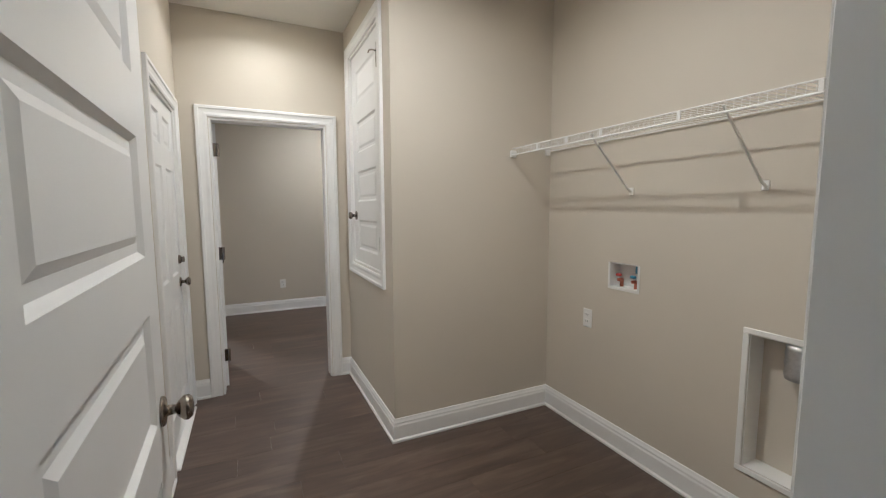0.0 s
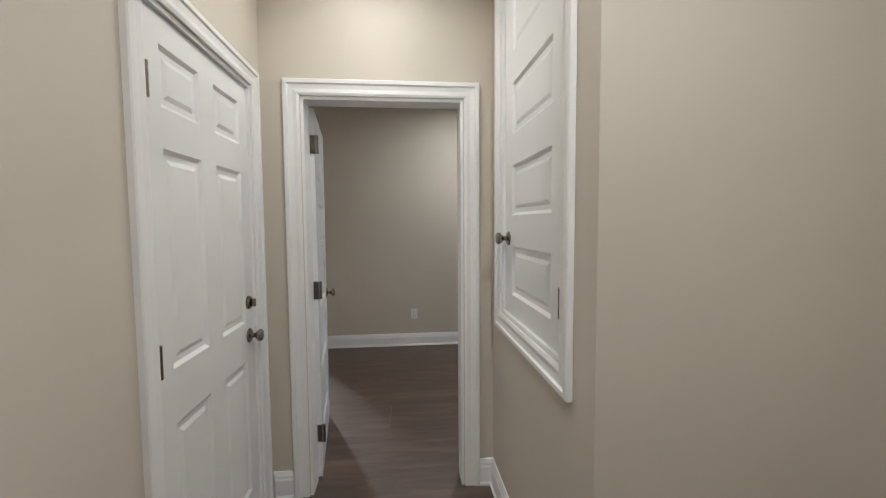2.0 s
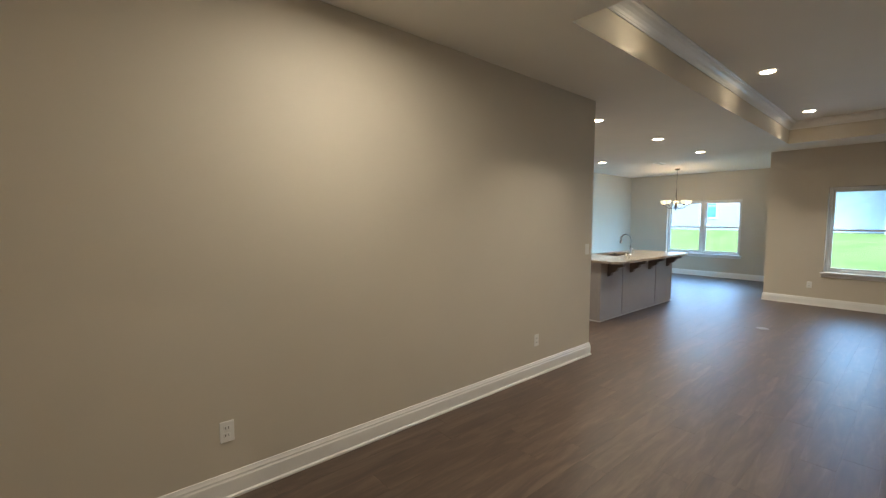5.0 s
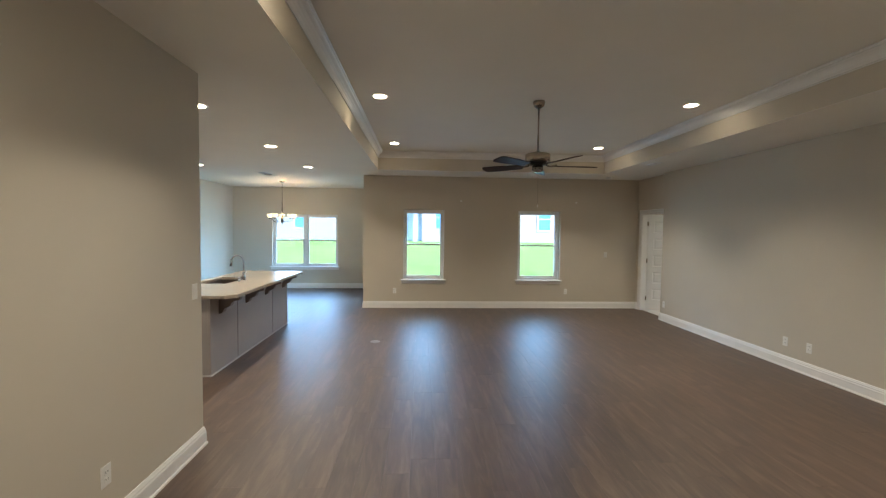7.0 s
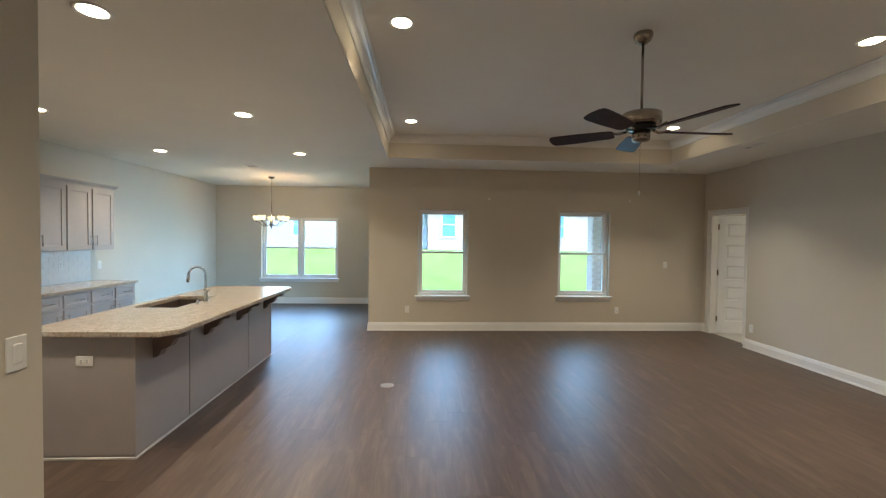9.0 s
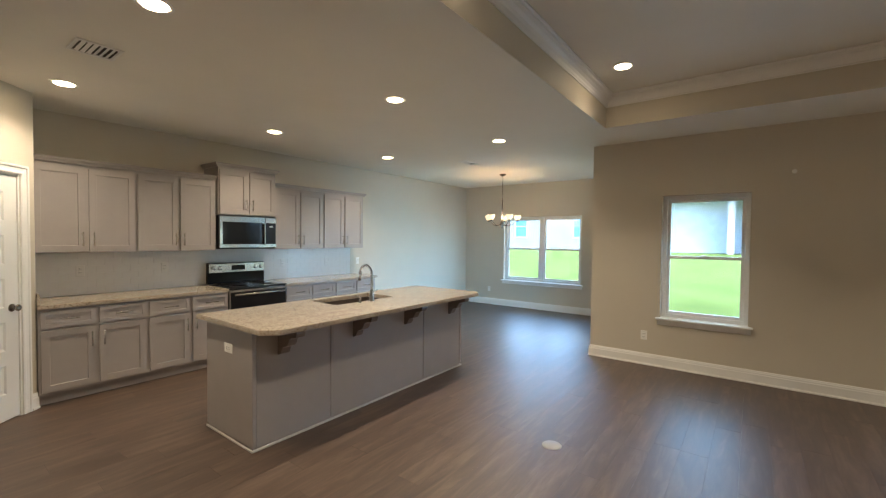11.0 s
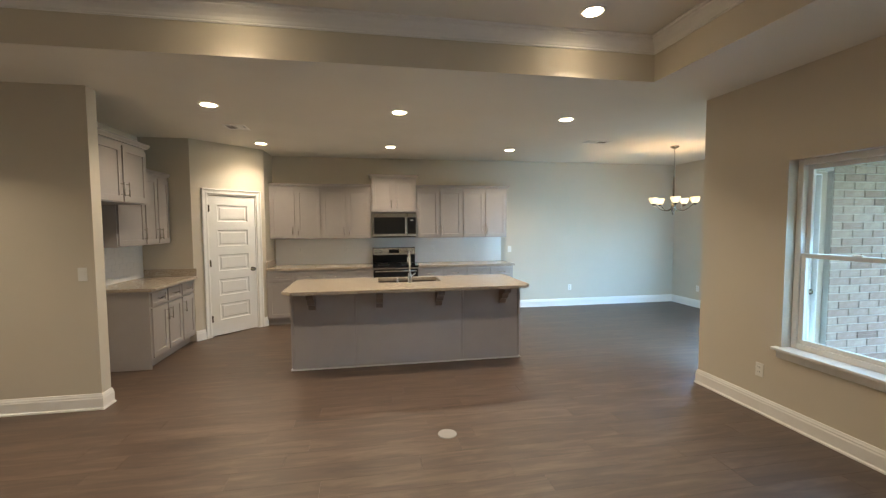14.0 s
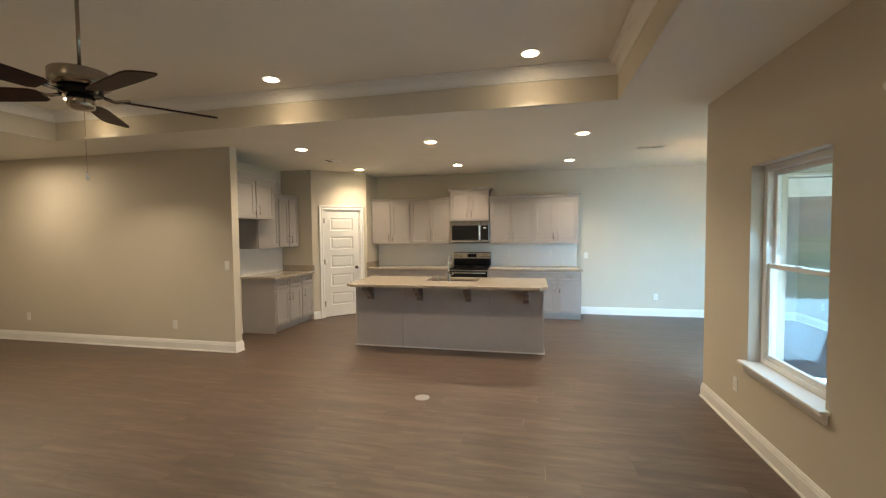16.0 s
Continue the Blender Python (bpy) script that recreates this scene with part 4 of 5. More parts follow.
for sx in (-1, 1):
    part("foot", box(7.12 + sx * 0.33 - 0.02, 7.12 + sx * 0.33 + 0.02, 5.57, 5.61, 0.0, 0.05), BLACK, rg)

# ---- ceiling fan ----
fan = thing("ceiling_fan", pose(5.87, -0.345, 0), "brushed nickel ceiling fan with five dark wooden blades", "ceiling fan")
part("canopy", lathe(((0.065, TRAY), (0.068, TRAY - 0.02), (0.055, TRAY - 0.055), (0.03, TRAY - 0.075), (0.016, TRAY - 0.08)), 24), FANMETAL, fan, "", True)
part("downrod", rod((0, 0, 2.530), (0, 0, TRAY - 0.07), 0.0095, 12), FANMETAL, fan, "", True)
part("motor_housing", lathe(((0.02, 2.562), (0.045, 2.548), (0.10, 2.540), (0.132, 2.532), (0.140, 2.524), (0.140, 2.462), (0.136, 2.452), (0.118, 2.444), (0.05, 2.440)), 32), FANMETAL, fan, "brushed nickel motor drum", True)
part("motor_vent", lathe(((0.10, 2.4395), (0.105, 2.430), (0.098, 2.408), (0.04, 2.404)), 28), BLACK, fan, "dark vented motor underside", True)
part("switch_housing", lathe(((0.045, 2.4035), (0.062, 2.398), (0.064, 2.345), (0.058, 2.330), (0.03, 2.324), (0.012, 2.320)), 24), FANMETAL, fan, "nickel switch housing", True)
for k in range(5):
    a = radians(72 * k + 55)
    m = Matrix.Rotation(a, 4, "Z")
    arm = bmesh.new()
    tube([m @ Vector(p) for p in ((0.10, 0, 2.408), (0.15, 0.012, 2.398), (0.19, 0.0, 2.405), (0.22, 0, 2.415))], 0.010, 8, arm)
    iron = part("blade_iron", arm, FANMETAL, fan, "nickel blade iron", True)
    bl = bmesh.new()
    outline = [(0.19, -0.046), (0.22, -0.062), (0.45, -0.076), (0.62, -0.080), (0.662, -0.072), (0.680, -0.045), (0.684, 0.0), (0.680, 0.045), (0.662, 0.072), (0.62, 0.080), (0.45, 0.076), (0.22, 0.062), (0.19, 0.046)]
    tilt = m @ pose(0, 0, 2.400, 12, 0, 0)
    top = [bl.verts.new(tilt @ Vector((x, y, 0.004))) for x, y in outline]
    low = [bl.verts.new(tilt @ Vector((x, y, -0.004))) for x, y in outline]
    bl.faces.new(top)
    bl.faces.new(low[::-1])
    for i in range(len(top)):
        bl.faces.new((top[i], low[i], low[(i + 1) % len(top)], top[(i + 1) % len(top)]))
    part("blade", bl, DARKWOOD, fan, "dark walnut fan blade")
for dx, z in ((0.045, 1.960),):
    ch = rod((dx, -0.02, z), (dx, -0.02, 2.340), 0.0012, 6)
    cho = part("pull_chain", ch, FANMETAL, fan, "thin nickel pull chain")
    part("chain_fob", lathe(((0.003, z + 0.006), (0.008, z - 0.004), (0.009, z - 0.026), (0.004, z - 0.032)), 10, pose(dx, -0.02, 0)), PLASTIC, cho, "small white chain fob", True)

# ---- chandelier ----
CHX, CHY = 11.32, 4.30
ch = thing("chandelier", pose(CHX, CHY, 0), "brushed nickel chandelier with five lit frosted glass cups", "chandelier")
part("canopy", lathe(((0.06, H), (0.062, H - 0.012), (0.045, H - 0.03), (0.012, H - 0.04)), 22), NICKEL, ch, "", True)
links = bmesh.new()
for k in range(16):
    z = H - 0.045 - k * 0.03
    ring = [Vector((0.010 * math.cos(t), 0, z - 0.016 + 0.02 * math.sin(t))) for t in [2 * math.pi * j / 8 for j in range(9)]]
    rz = Matrix.Rotation(radians(90 * (k % 2)), 4, "Z")
    tube([rz @ p for p in ring], 0.002, 5, links)
part("chain", links, NICKEL, ch, "nickel chain")
part("stem", lathe(((0.006, 2.30), (0.012, 2.28), (0.009, 2.20), (0.016, 2.10), (0.01, 1.98), (0.026, 1.90), (0.036, 1.85), (0.028, 1.80), (0.014, 1.77), (0.018, 1.755), (0.006, 1.735)), 18), NICKEL, ch, "turned nickel stem", True)
for k in range(5):
    m = Matrix.Rotation(radians(72 * k + 20), 4, "Z")
    pts = [m @ Vector((0.02 + 0.27 * s, 0, 1.84 - 0.055 * math.sin(math.pi * min(1, s * 1.15)) + 0.055 * s * s)) for s in [j / 10 for j in range(11)]]
    arm = part("arm", tube(pts, 0.007, 8), NICKEL, ch, "curved nickel arm", True)
    cm = m @ pose(0.29, 0, 1.895)
    part("cup", lathe(((0.012, -0.02), (0.032, 0.0), (0.034, 0.008), (0.012, 0.010)), 16, cm), NICKEL, arm, "", True)
    part("shade", lathe(((0.028, 0.011), (0.05, 0.03), (0.062, 0.06), (0.068, 0.10), (0.062, 0.10), (0.05, 0.05), (0.02, 0.02)), 20, cm), SHADE, arm, "frosted glass cup shade", True)
    p = cm @ Vector((0, 0, 0.10))
    point_lamp("chandelier_bulb", CHX + p.x, CHY + p.y, p.z + 0.035, 0.15, 0.03, (1.0, 0.74, 0.46))

# ---- vents, plates, floor cover ----


def ceiling_vent(x, y, z, w, h, label, n=7):
    d = thing("ceiling_vent", pose(x, y, z), label, "vent", "ceiling vents")
    b = bmesh.new()
    for x0, x1, y0, y1 in ((-w / 2, w / 2, -h / 2, -h / 2 + 0.022), (-w / 2, w / 2, h / 2 - 0.022, h / 2), (-w / 2, -w / 2 + 0.022, -h / 2 + 0.022, h / 2 - 0.022), (w / 2 - 0.022, w / 2, -h / 2 + 0.022, h / 2 - 0.022)):
        box(x0, x1, y0, y1, -0.010, -0.001, 0.002, b)
    part("frame", b, PLASTIC, d)
    # dark sheet painted in place of the shade behind the slats
    part("backing", box(-w / 2 + 0.02, w / 2 - 0.02, -h / 2 + 0.02, h / 2 - 0.02, -0.002, -0.001), SHADOWGAP, d)
    for k in range(n):
        u = -w / 2 + 0.03 + (w - 0.06) * (k + 0.5) / n
        s = box(-0.010, 0.010, -h / 2 + 0.024, h / 2 - 0.024, -0.001, 0.001)
        bmesh.ops.transform(s, matrix=pose(u, 0, -0.007, 0, 22 if k < n / 2 else -22, 0), verts=s.verts[:])
        part("slat", s, PLASTIC, d)


ceiling_vent(5.15, 3.98, H, 0.25, 0.25, "white slatted ceiling vent in the kitchen", 6)
ceiling_vent(9.95, 4.18, H, 0.36, 0.16, "white slatted ceiling vent near the dining area")
ceiling_vent(7.78, -2.80, H, 0.30, 0.12, "white slatted ceiling vent beside the tray")
sd = thing("smoke_detector", pose(9.50, -2.85, H), "small round white smoke detector", "smoke detector")
part("cover", lathe(((0.062, 0), (0.062, -0.012), (0.054, -0.03), (0.03, -0.036), (0.005, -0.036)), 22), PLASTIC, sd, "", True)

SOUTH = lambda x, y, z: pose(x, y, z)                   # plate face to -y
WEST = lambda x, y, z: pose(x, y, z, 0, 0, -90)         # face to -x
NORTH = lambda x, y, z: pose(x, y, z, 0, 0, 180)        # face to +y
for m, label, kind, gang in (
    (SOUTH(3.406, 2.612, 0.35), "white outlet low on the greige wall", "outlet", 1), (SOUTH(0.695, 2.612, 0.37), "white outlet low on the greige wall", "outlet", 1),
    (SOUTH(4.280, 2.612, 1.19), "white rocker switch near the wall end", "switch", 1), (WEST(FX, 1.52, 0.365), "white outlet under the window wall", "outlet", 1),
    (WEST(FX, -2.16, 0.36), "white outlet under the window wall", "outlet", 1), (WEST(FX, -3.02, 1.165), "white rocker switch near the bedroom door", "switch", 1),
    (NORTH(6.08, RY, 0.32), "white outlet low on the greige wall", "outlet", 1), (NORTH(5.76, RY, 0.32), "white cable plate low on the greige wall", "outlet", 1), (NORTH(8.68, RY, 0.31), "white outlet near the wall corner", "outlet", 1),
    (SOUTH(9.31, KY, 1.13), "white switch at the end of the backsplash", "switch", 1), (SOUTH(10.55, KY, 0.36), "white outlet in the dining wall", "outlet", 1),
    (SOUTH(5.50, KY - 0.0088, 1.165), "white outlet on the backsplash", "outlet", 1), (SOUTH(6.28, KY - 0.0088, 1.165), "white outlet on the backsplash", "outlet", 1),
    (SOUTH(7.83, KY - 0.0088, 1.16), "white outlet on the backsplash", "outlet", 1), (SOUTH(8.63, KY - 0.0088, 1.16), "white outlet on the backsplash", "outlet", 1),
    (WEST(DX, 5.45, 0.36), "white outlet in the dining wall", "outlet", 1), (WEST(AX1, -1.535, 0.72), "white outlet in the laundry alcove", "outlet", 1),
):
    plate("outlet" if kind == "outlet" else "light_switch", m, label, kind, gang)
for y in (0.13, -2.35):
    sn = thing("wall_sensor", WEST(FX, y, 2.275), "small white blank cover high on the wall", "sensor", "wall sensors")
    part("cover", lathe(((0.022, 0), (0.022, 0.006), (0.016, 0.012), (0.003, 0.012)), 14, pose(0, 0, 0, 90, 0, 0)), PLASTIC, sn, "", True)
fc = thing("floor_outlet_cover", pose(7.27, 1.63, 0.0), "round pale grey floor outlet cover", "floor outlet")
part("cover", lathe(((0.072, 0.0005), (0.072, 0.003), (0.064, 0.006), (0.01, 0.0065)), 28), GREYCAP, fc, "", True)

# ---- laundry ----
shelf = thing("wire_shelf", pose(0, 0, 0), "white coated wire shelf on wall brackets", "shelf")
ys0, ys1, zs = -3.14, -1.165, 1.777
xb, xf = AX1 - 0.012, 1.858
for x, z, r in ((xb, zs, 0.0035), (xf, zs, 0.0035), (xf - 0.004, zs - 0.040, 0.0045), ((xb + xf) / 2, zs - 0.004, 0.0035)):
    part("long_wire", rod((x, ys0, z), (x, ys1, z), r), PLASTIC, shelf)
n = 76
wires = bmesh.new()
for k in range(n):
    y = ys0 + (ys1 - ys0) * (k + 0.5) / n
    tube(((xb, y, zs + 0.003), (xf, y, zs + 0.003), (xf - 0.004, y, zs - 0.040)), 0.0013, 4, wires)
tagged(part("wire_mesh", wires, PLASTIC, shelf), kind="stuff")
for y in (-1.42, -1.66, -1.90, -2.30, -2.75):
    part("lip_clip", box(xf - 0.008, xf + 0.001, y - 0.008, y + 0.008, zs - 0.040, zs + 0.002, 0.002), PLASTIC, shelf)
for y in (-1.82, -2.46, -3.05):
    br = tube(((xf + 0.01, y, zs - 0.01), (AX1 - 0.035, y, zs - 0.277), (AX1 - 0.004, y, zs - 0.292)), 0.006, 6)
    bk = part("bracket", br, PLASTIC, shelf, "white diagonal support bracket")
    part("bracket_foot", box(AX1 - 0.006, AX1 - 0.0005, y - 0.014, y + 0.014, zs - 0.312, zs - 0.272, 0.002), PLASTIC, bk)
part("end_bracket", box(xf - 0.015, xf + 0.03, -1.168, -1.1525, zs - 0.055, zs - 0.01, 0.004), PLASTIC, shelf, "white end bracket")
part("end_bracket", box(AX1 - 0.05, AX1 - 0.012, -1.168, -1.1525, zs - 0.03, zs + 0.012, 0.004), PLASTIC, shelf, "white end bracket")

wb = thing("washer_outlet_box", pose(0, 0, 0), "white recessed washer valve box with copper valves", "valve box")
b = bmesh.new()
by0, by1, bz0, bz1 = -1.886, -1.694, 0.947, 1.088
for x0, x1, y0, y1, z0, z1 in ((AX1 + 0.075, AX1 + 0.08, by0, by1, bz0, bz1), (AX1 - 0.003, AX1 + 0.075, by0, by0 + 0.004, bz0, bz1), (AX1 - 0.003, AX1 + 0.075, by1 - 0.004, by1, bz0, bz1), (AX1 - 0.003, AX1 + 0.075, by0, by1, bz0, bz0 + 0.004), (AX1 - 0.003, AX1 + 0.075, by0, by1, bz1 - 0.004, bz1)):
    box(x0, x1, y0, y1, z0, z1, 0, b)
part("box_shell", b, PLASTIC, wb)
fr = bmesh.new()
for y0, y1, z0, z1 in ((by0 - 0.01, by1 + 0.01, bz0 - 0.012, bz0), (by0 - 0.01, by0, bz0, bz1), (by1, by1 + 0.01, bz0, bz1)):
    box(AX1 - 0.004, AX1 - 0.0005, y0, y1, z0, z1, 0.001, fr)
part("flange", fr, PLASTIC, wb)
for y, mt, nm in ((-1.745, COPPER, "copper hot water valve"), (-1.84, COPPER, "copper cold water valve")):
    v = rod((AX1 + 0.04, y, bz0), (AX1 + 0.04, y, bz0 + 0.05), 0.010, 10)
    rod((AX1 + 0.04, y, bz0 + 0.045), (AX1 + 0.01, y, bz0 + 0.045), 0.009, 10, v)
    va = part("valve", v, mt, wb, nm, True)
    part("valve_handle", box(AX1 + 0.005, AX1 + 0.025, y - 0.016, y + 0.016, bz0 + 0.065, bz0 + 0.08, 0.004), plain("red_handle", (0.42, 0.05, 0.04), 0.4, relief=0) if y > -1.8 else BLUETAG, va)
part("label_tag", box(AX1 + 0.068, AX1 + 0.074, -1.875, -1.81, 1.03, 1.08), BLUETAG, wb, "blue paper tag")

db = thing("dryer_vent_box", pose(0, 0, 0), "white recessed dryer vent box with metal duct", "vent box")
vy0, vy1, vz0, vz1 = -2.718, -2.442, 0.292, 0.873
b = bmesh.new()
for x0, x1, y0, y1, z0, z1 in ((AX1 + 0.112, AX1 + 0.118, vy0, vy1, vz0, vz1), (AX1, AX1 + 0.112, vy0, vy0 + 0.004, vz0, vz1), (AX1, AX1 + 0.112, vy1 - 0.004, vy1, vz0, vz1), (AX1, AX1 + 0.112, vy0, vy1, vz0, vz0 + 0.004), (AX1, AX1 + 0.112, vy0, vy1, vz1 - 0.004, vz1)):
    box(x0, x1, y0, y1, z0, z1, 0, b)
part("box_shell", b, PLASTIC, db)
fr = bmesh.new()
for y0, y1, z0, z1 in ((vy0 - 0.025, vy1 + 0.025, vz0 - 0.025, vz0), (vy0 - 0.025, vy1 + 0.025, vz1, vz1 + 0.025), (vy0 - 0.025, vy0, vz0, vz1), (vy1, vy1 + 0.025, vz0, vz1)):
    box(AX1 - 0.008, AX1 - 0.0005, y0, y1, z0, z1, 0.003, fr)
part("flange", fr, PLASTIC, db)
duct = lathe([(0.05 + (0.004 if k % 2 else 0), 0.02 * k) for k in range(8)], 20, pose(AX1 + 0.055, -2.60, vz1 - 0.15))
part("duct", duct, ALU, db, "crumpled aluminium duct", True)

hook = thing("door_hook", pose(LX1 - 0.006, -0.925, 2.30, 0, 0, 0), "nickel hook latch on the access door", "hook")
part("back_plate", box(-0.004, 0.004, -0.012, 0.012, -0.055, 0.05, 0.002), NICKEL, hook)
part("arm", tube(((-0.004, 0, 0.035), (-0.03, 0.005, 0.04), (-0.045, 0.012, 0.035), (-0.048, 0.016, 0.02)), 0.004, 8), NICKEL, hook, "", True)

# ---- bath glimpsed off the hall ----
van = thing("bath_vanity", pose(0, 0, 0), "dark vanity with white top against the bath wall", "vanity")
part("body", box(-1.70, -0.50, 3.72, 4.295, 0.0, 0.80), DARKWOOD, van)
part("top", box(-1.72, -0.48, 3.69, 4.298, 0.80, 0.84, 0.006), PLASTIC, van, "white vanity top")
part("faucet", tube(((-1.0, 4.15, 0.84), (-1.0, 4.15, 0.95), (-1.0, 4.08, 0.99), (-1.0, 4.02, 0.96)), 0.011, 10), CHROME, van, "chrome basin faucet", True)
mir = thing("bath_mirror", pose(0, 0, 0), "white framed mirror over the vanity", "mirror")
b = bmesh.new()
for x0, x1, z0, z1 in ((-1.60, -0.60, 1.02, 1.08), (-1.60, -0.60, 1.90, 1.96), (-1.60, -1.54, 1.08, 1.90), (-0.66, -0.60, 1.08, 1.90)):
    box(x0, x1, 4.27, 4.299, z0, z1, 0.004, b)
part("frame", b, WHITE, mir)
part("glass", box(-1.54, -0.66, 4.285, 4.298, 1.08, 1.90), MIRROR, mir)
# unseen downlight, added to brighten the sliver of bath
downlight(-1.1, 3.5, H, 2)

# ---- outside ----


def house(m, w, dpt, wall_h, roof_h, wins, label, mat):
    """A single-storey house, front towards -y of its pose, x 0..w."""
    d = thing("house", m, label, "house", "houses across the lawn")
    part("wall", box(0, w, 0, dpt, 0, wall_h), mat, d)
    r = bmesh.new()
    e = 0.5
    a = [r.verts.new(p) for p in ((-e, -e, wall_h), (w + e, -e, wall_h), (w + e, dpt + e, wall_h), (-e, dpt + e, wall_h), (dpt / 2, dpt / 2, wall_h + roof_h), (w - dpt / 2, dpt / 2, wall_h + roof_h))]
    for f in ((0, 1, 5, 4), (1, 2, 5), (2, 3, 4, 5), (3, 0, 4), (0, 3, 2, 1)):
        r.faces.new([a[k] for k in f])
    part("roof", r, ROOF, d, "dark shingle hip roof")
    part("fascia", box(-e, w + e, -e - 0.03, -e, wall_h - 0.18, wall_h + 0.02), HOUSEWHITE, d)
    for x, z, ww, hh in wins:
        b = bmesh.new()
        for x0, x1, z0, z1 in ((x - 0.1, x + ww + 0.1, z - 0.1, z), (x - 0.1, x + ww + 0.1, z + hh, z + hh + 0.1), (x - 0.1, x, z, z + hh), (x + ww, x + ww + 0.1, z, z + hh), (x, x + ww, z + hh / 2 - 0.03, z + hh / 2 + 0.03)):
            box(x0, x1, -0.07, 0.0, z0, z1, 0, b)
        wo = part("window", b, HOUSEWHITE, d, "white framed window")
        part("pane", box(x, x + ww, -0.035, -0.01, z, z + hh), FARGLASS, wo)
    return d


FACE = lambda x, y: pose(x, y, 0.84, 0, 0, -90)
near_house = house(FACE(30, 0.9), 17, 9, 3.1, 2.6, ((0.95, 0.88, 0.86, 1.56), (8.2, 0.88, 0.86, 1.56), (12.4, 0.88, 0.86, 1.56)), "pale brick house across the lawn", FARBRICK)
part("porch_wall", box(-4.2, -0.004, 2.4, 2.9, 0, 3.07), PORCHGREY, near_house, "shaded porch recess")
part("porch_roof", box(-4.4, -0.51, 0.3, 2.95, 3.1, 3.3), ROOF, near_house, "flat porch roof")
part("porch_post", box(-0.62, -0.30, 0.5, 0.8, 0, 3.1), HOUSEWHITE, near_house, "white porch post")
house(FACE(33, 26), 22.5, 9, 3.1, 2.6, ((2.5, 0.88, 0.9, 1.56), (6.5, 0.88, 0.9, 1.56), (11, 0.88, 0.9, 1.56), (15.5, 0.88, 0.9, 1.56), (19.6, 0.88, 0.9, 1.56)), "pale house across the lawn", SIDING)
house(FACE(31, -19), 18, 9, 3.1, 2.6, ((2.5, 0.88, 0.9, 1.56), (7.5, 0.88, 0.9, 1.56), (12, 0.88, 0.9, 1.56)), "pale brick house across the lawn", FARBRICK)
tagged(link("porch_column_core", box(12.93, 13.27, -3.32, -2.98, -0.05, 2.40), MORTAR), "mortar core of the porch column", "column", kind="structure")

# ---- pieces: floor planks and bricks ----
PW, PL = 0.178, 1.22


def chamfered(x0, x1, y0, y1, z0, z1, c):
    """Corners and faces of a block with its top edges chamfered."""
    v = [(x0, y0, z0), (x1, y0, z0), (x1, y1, z0), (x0, y1, z0), (x0, y0, z1 - c), (x1, y0, z1 - c), (x1, y1, z1 - c), (x0, y1, z1 - c), (x0 + c, y0 + c, z1), (x1 - c, y0 + c, z1), (x1 - c, y1 - c, z1), (x0 + c, y1 - c, z1)]
    f = [(3, 2, 1, 0)]
    for a, b in ((0, 4), (4, 8)):
        f += [(a + k, a + (k + 1) % 4, b + (k + 1) % 4, b + k) for k in range(4)]
    return v, f + [(8, 9, 10, 11)]


def in_plan(x0, x1, y):
    """Whether a plank from x0 to x1 at y lies inside the building."""
    x = (x0 + x1) / 2
    if y < -3.80 and x > -1.0 and not (x < 2.4):
        return False
    if y < -5.2 or (x0 > 9.95 and y < 2.15) or (x < 3.1 and y > 2.7 and x > -0.3):
        return False
    return True


plank_mesh = bpy.data.meshes.new("plank")
v, f = chamfered(-PL / 2 + 0.0005, PL / 2 - 0.0005, -PW / 2 + 0.0002, PW / 2 - 0.0002, -0.010, 0.0, 0.0004)
plank_mesh.from_pydata(v, [], f)
plank_mesh.materials.append(PLANK)
rest_v, rest_f = [], []
rng = random.Random(7)
row, count = 0, 0
y = -5.2
while y < KY - 0.02:
    x = -1.9 - rng.random() * PL
    while x < DX:
        x0, x1, yc = x, min(x + PL, DX + 0.1), min(y + PW / 2, KY + 0.02)
        if x1 > -1.85 and in_plan(max(x0, -1.85), x1, yc):
            cx = (x0 + x1) / 2
            near = (-1.6 < yc < 2.5 and 0.4 < cx < 9.9) or (-3.2 < yc < -1.6 and cx < 2.3)
            if near and count < 300 and x0 + PL <= DX and not (x1 > FX + 0.2 and yc < 2.1):
                ob = new("plank", plank_mesh)
                ob.location, ob.parent = (x0 + PL / 2, yc, 0), floor
                count += 1
            else:
                if x1 > FX + 0.2 and yc < 2.1 and x0 < FX + 0.2:
                    x1 = FX + 0.2
                v, f = chamfered(x0 + 0.0005, x1 - 0.0005, yc - PW / 2 + 0.0002, yc + PW / 2 - 0.0002, -0.010, 0.0, 0.0004)
                n = len(rest_v)
                rest_v += v
                rest_f += [tuple(i + n for i in q) for q in f]
        x += PL
    y += PW
    row += 1
me = bpy.data.meshes.new("planks")
me.from_pydata(rest_v, [], rest_f)
me.materials.append(PLANKS)
ob = new("planks", me)
ob.parent = floor
tagged(ob, kind="stuff")

# brick veneer of the porch wall
BY = 1.955
bw = tagged(new("wall_porch_brick"), "tan and brown brick porch wall", "wall", kind="structure")
backing = grid_slab([10.163, PD[0] - 0.02, PD[1] + 0.06, DX + 0.25], [-0.05, 2.10, 2.61], lambda i, j: not (i == 1 and j == 0), lambda u, v, s: Vector((u, 2.036 - s * (2.036 - BY - 0.008), v)))
part("mortar", backing, MORTAR, bw)
brick_mesh = bpy.data.meshes.new("brick")
v, f = chamfered(-0.121, 0.121, -0.034, 0.034, 0.0, 0.014, 0.003)
brick_mesh.from_pydata([(a, -c, b) for a, b, c in v], [], [q[::-1] for q in f])
brick_mesh.materials.append(BRICK)
rest_v, rest_f, count = [], [], 0


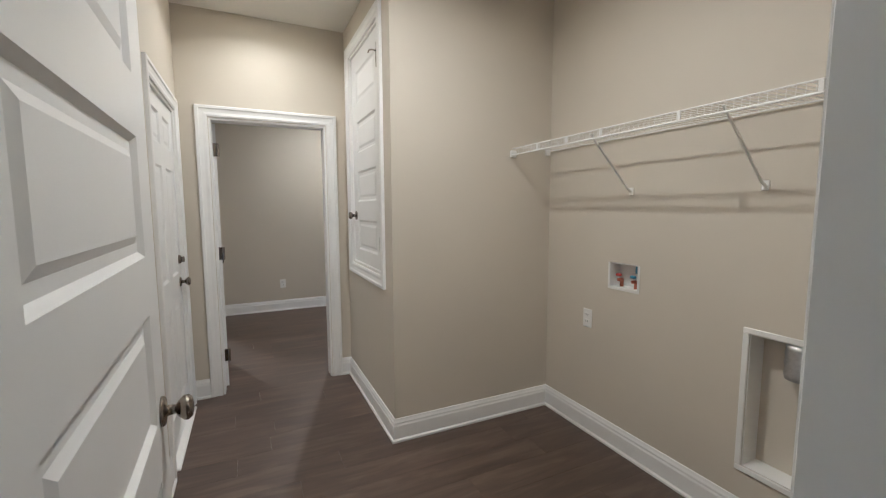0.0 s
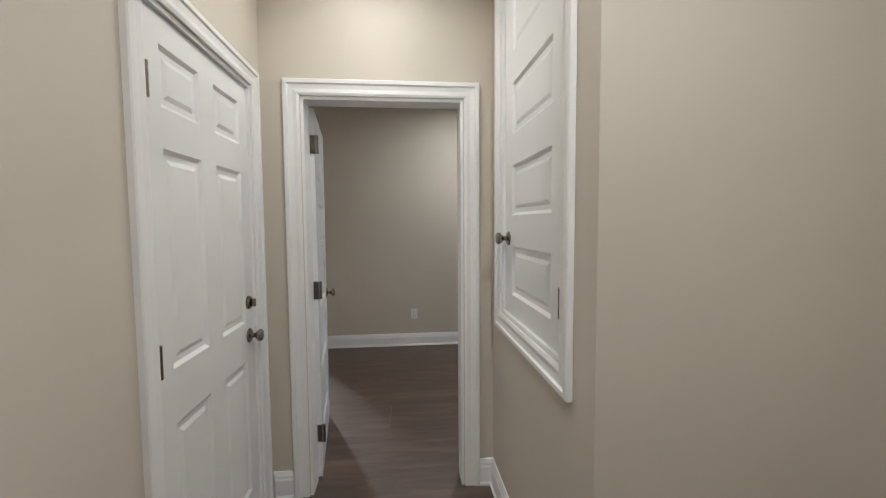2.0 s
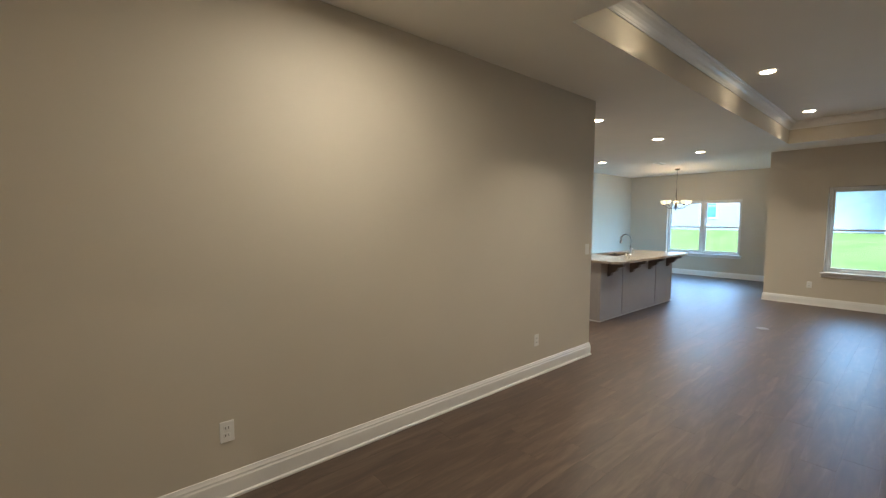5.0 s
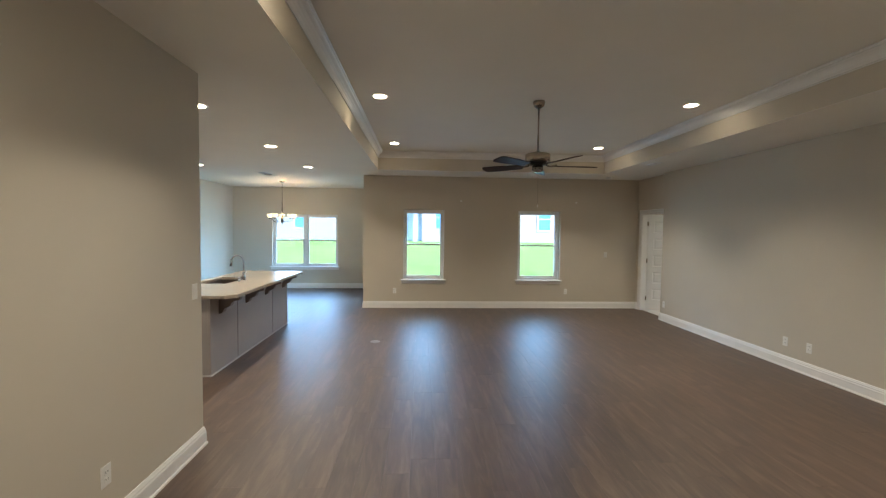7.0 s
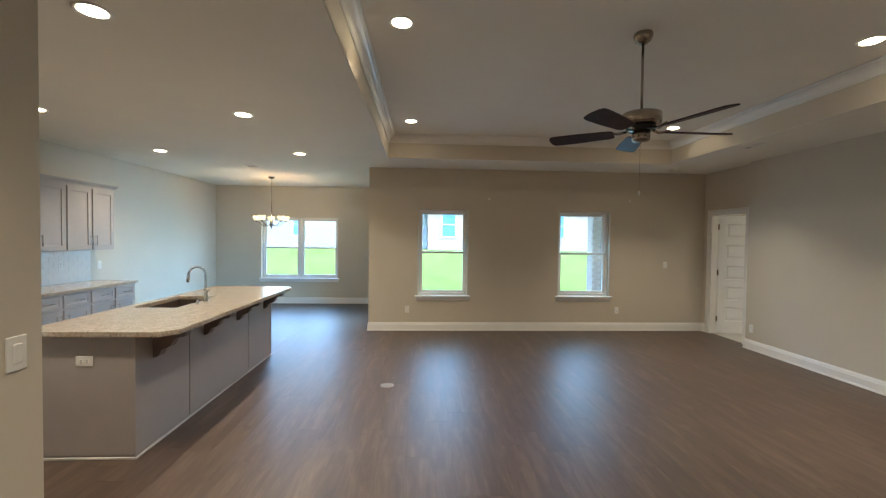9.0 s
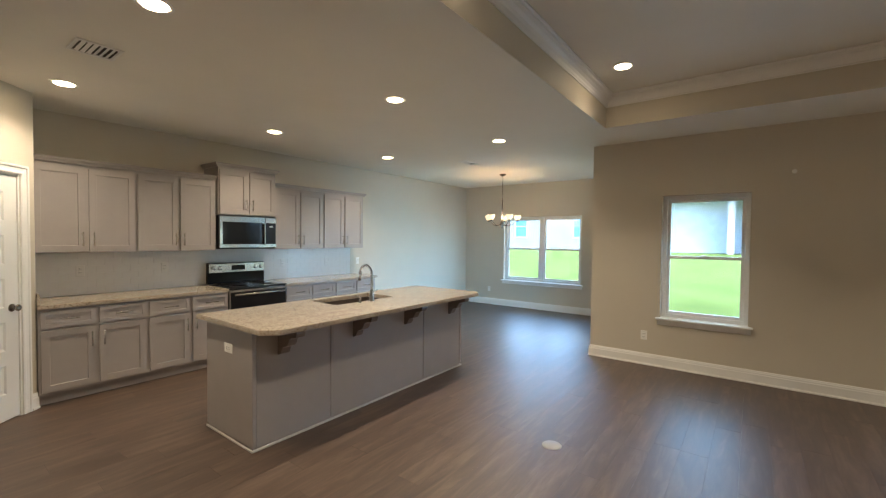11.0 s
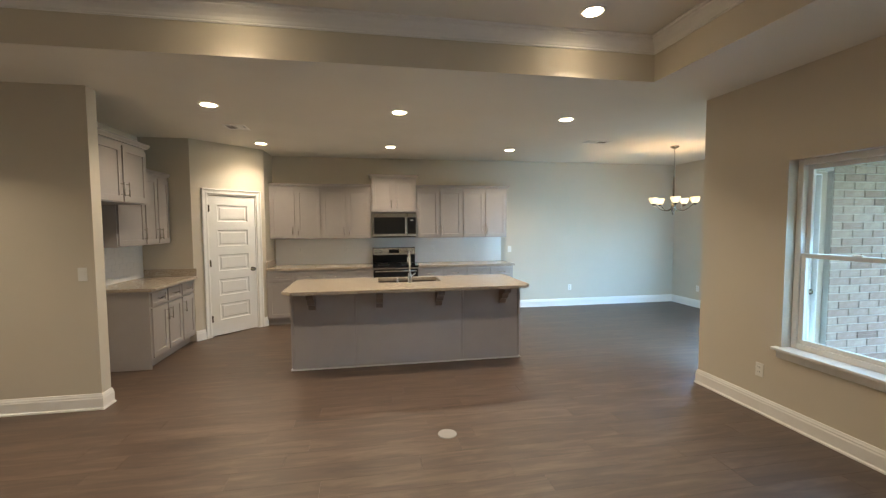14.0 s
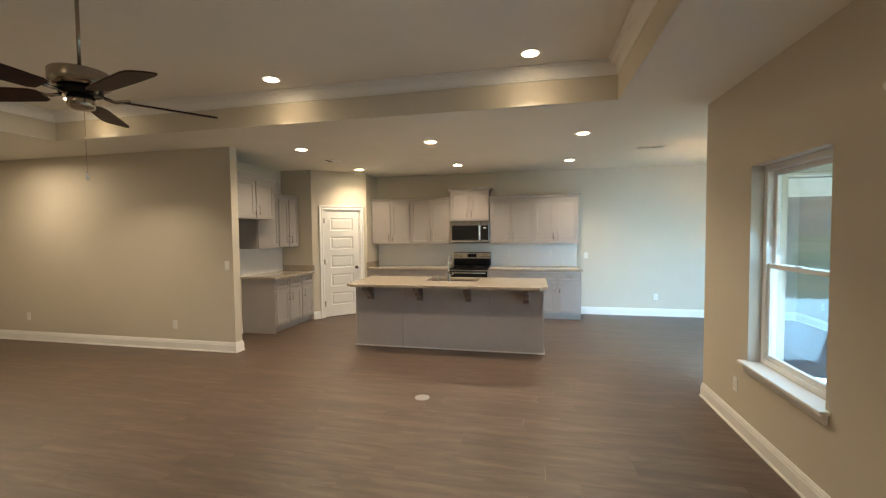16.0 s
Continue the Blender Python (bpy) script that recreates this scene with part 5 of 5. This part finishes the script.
def add_rest(m, w=0.242, h=0.068):
    v, f = chamfered(-w / 2, w / 2, -h / 2, h / 2, 0.0, 0.014, 0.003)
    n = len(rest_v)
    rest_v.extend(tuple(m @ Vector((a, -c, b))) for a, b, c in v)
    rest_f.extend(tuple(i + n for i in q[::-1]) for q in f)


for k in range(39):
    z = -0.015 + 0.079 * k
    if z > 2.58:
        break
    xx = PD[1] + 0.065 + (0.0 if k % 2 else -0.126)
    if z > 2.13:
        xx -= 0.252 * 4
    while xx < DX + 0.25:
        a, b = max(xx, (PD[1] + 0.065) if z < 2.13 else 10.17), min(xx + 0.242, DX + 0.25)
        if b - a > 0.03:
            m = pose((a + b) / 2, BY + 0.013, z)
            if b - a > 0.238 and count < 290 and z < 2.1:
                ob = new("brick", brick_mesh)
                ob.matrix_basis, ob.parent = m, bw
                count += 1
            else:
                add_rest(m, b - a)
        xx += 0.252
for k in range(31):
    z = -0.015 + 0.079 * k
    for turn, px, py in ((0, 13.10, -3.32), (-90, 12.93, -3.15), (180, 13.10, -2.98)):
        for o in ((-0.102, 0.102) if k % 2 else (0.0,)):
            add_rest(pose(px, py, z, 0, 0, turn) @ pose(o if k % 2 else 0, 0.002, 0), 0.15 if k % 2 else 0.242)
me = bpy.data.meshes.new("bricks")
me.from_pydata(rest_v, [], rest_f)
me.materials.append(BRICK)
ob = new("bricks", me)
ob.parent = bw
tagged(ob, kind="stuff")

# subway tiles of the backsplashes
TW, TH = 0.1524, 0.0745


def lay_tiles(parent, m, length, z0, z1):
    """Running-bond tiles over a strip: local x along it, faces to -y."""
    shapes = {}
    z, row = z0, 0
    while z < z1 - 0.01:
        top = min(z + TH, z1)
        x = -TW / 2 if row % 2 else 0.0
        while x < length:
            a, b = max(x, 0.0), min(x + TW, length)
            if b - a > 0.012:
                key = (round(b - a, 3), round(top - z, 3))
                if key not in shapes:
                    v, f = chamfered(-key[0] / 2 + 0.0007, key[0] / 2 - 0.0007, -key[1] / 2 + 0.0007, key[1] / 2 - 0.0007, 0.0, 0.0028, 0.0007)
                    me = bpy.data.meshes.new("tile")
                    me.from_pydata([(p, -r, q) for p, q, r in v], [], [q for q in f])
                    me.materials.append(TILEWHITE)
                    shapes[key] = me
                ob = new("tile", shapes[key])
                ob.matrix_basis, ob.parent = m @ pose((a + b) / 2, 0, (z + top) / 2), parent
            x += TW
        z, row = z + TH, row + 1


lay_tiles(back_splash, pose(5.098, KY - 0.0059, 0), 4.04, CT1 + 0.002, 1.368)
lay_tiles(left_splash, pose(KX + 0.0059, 3.602, 0, 0, 0, 90), 1.14, CT1 + 0.002, 1.368)
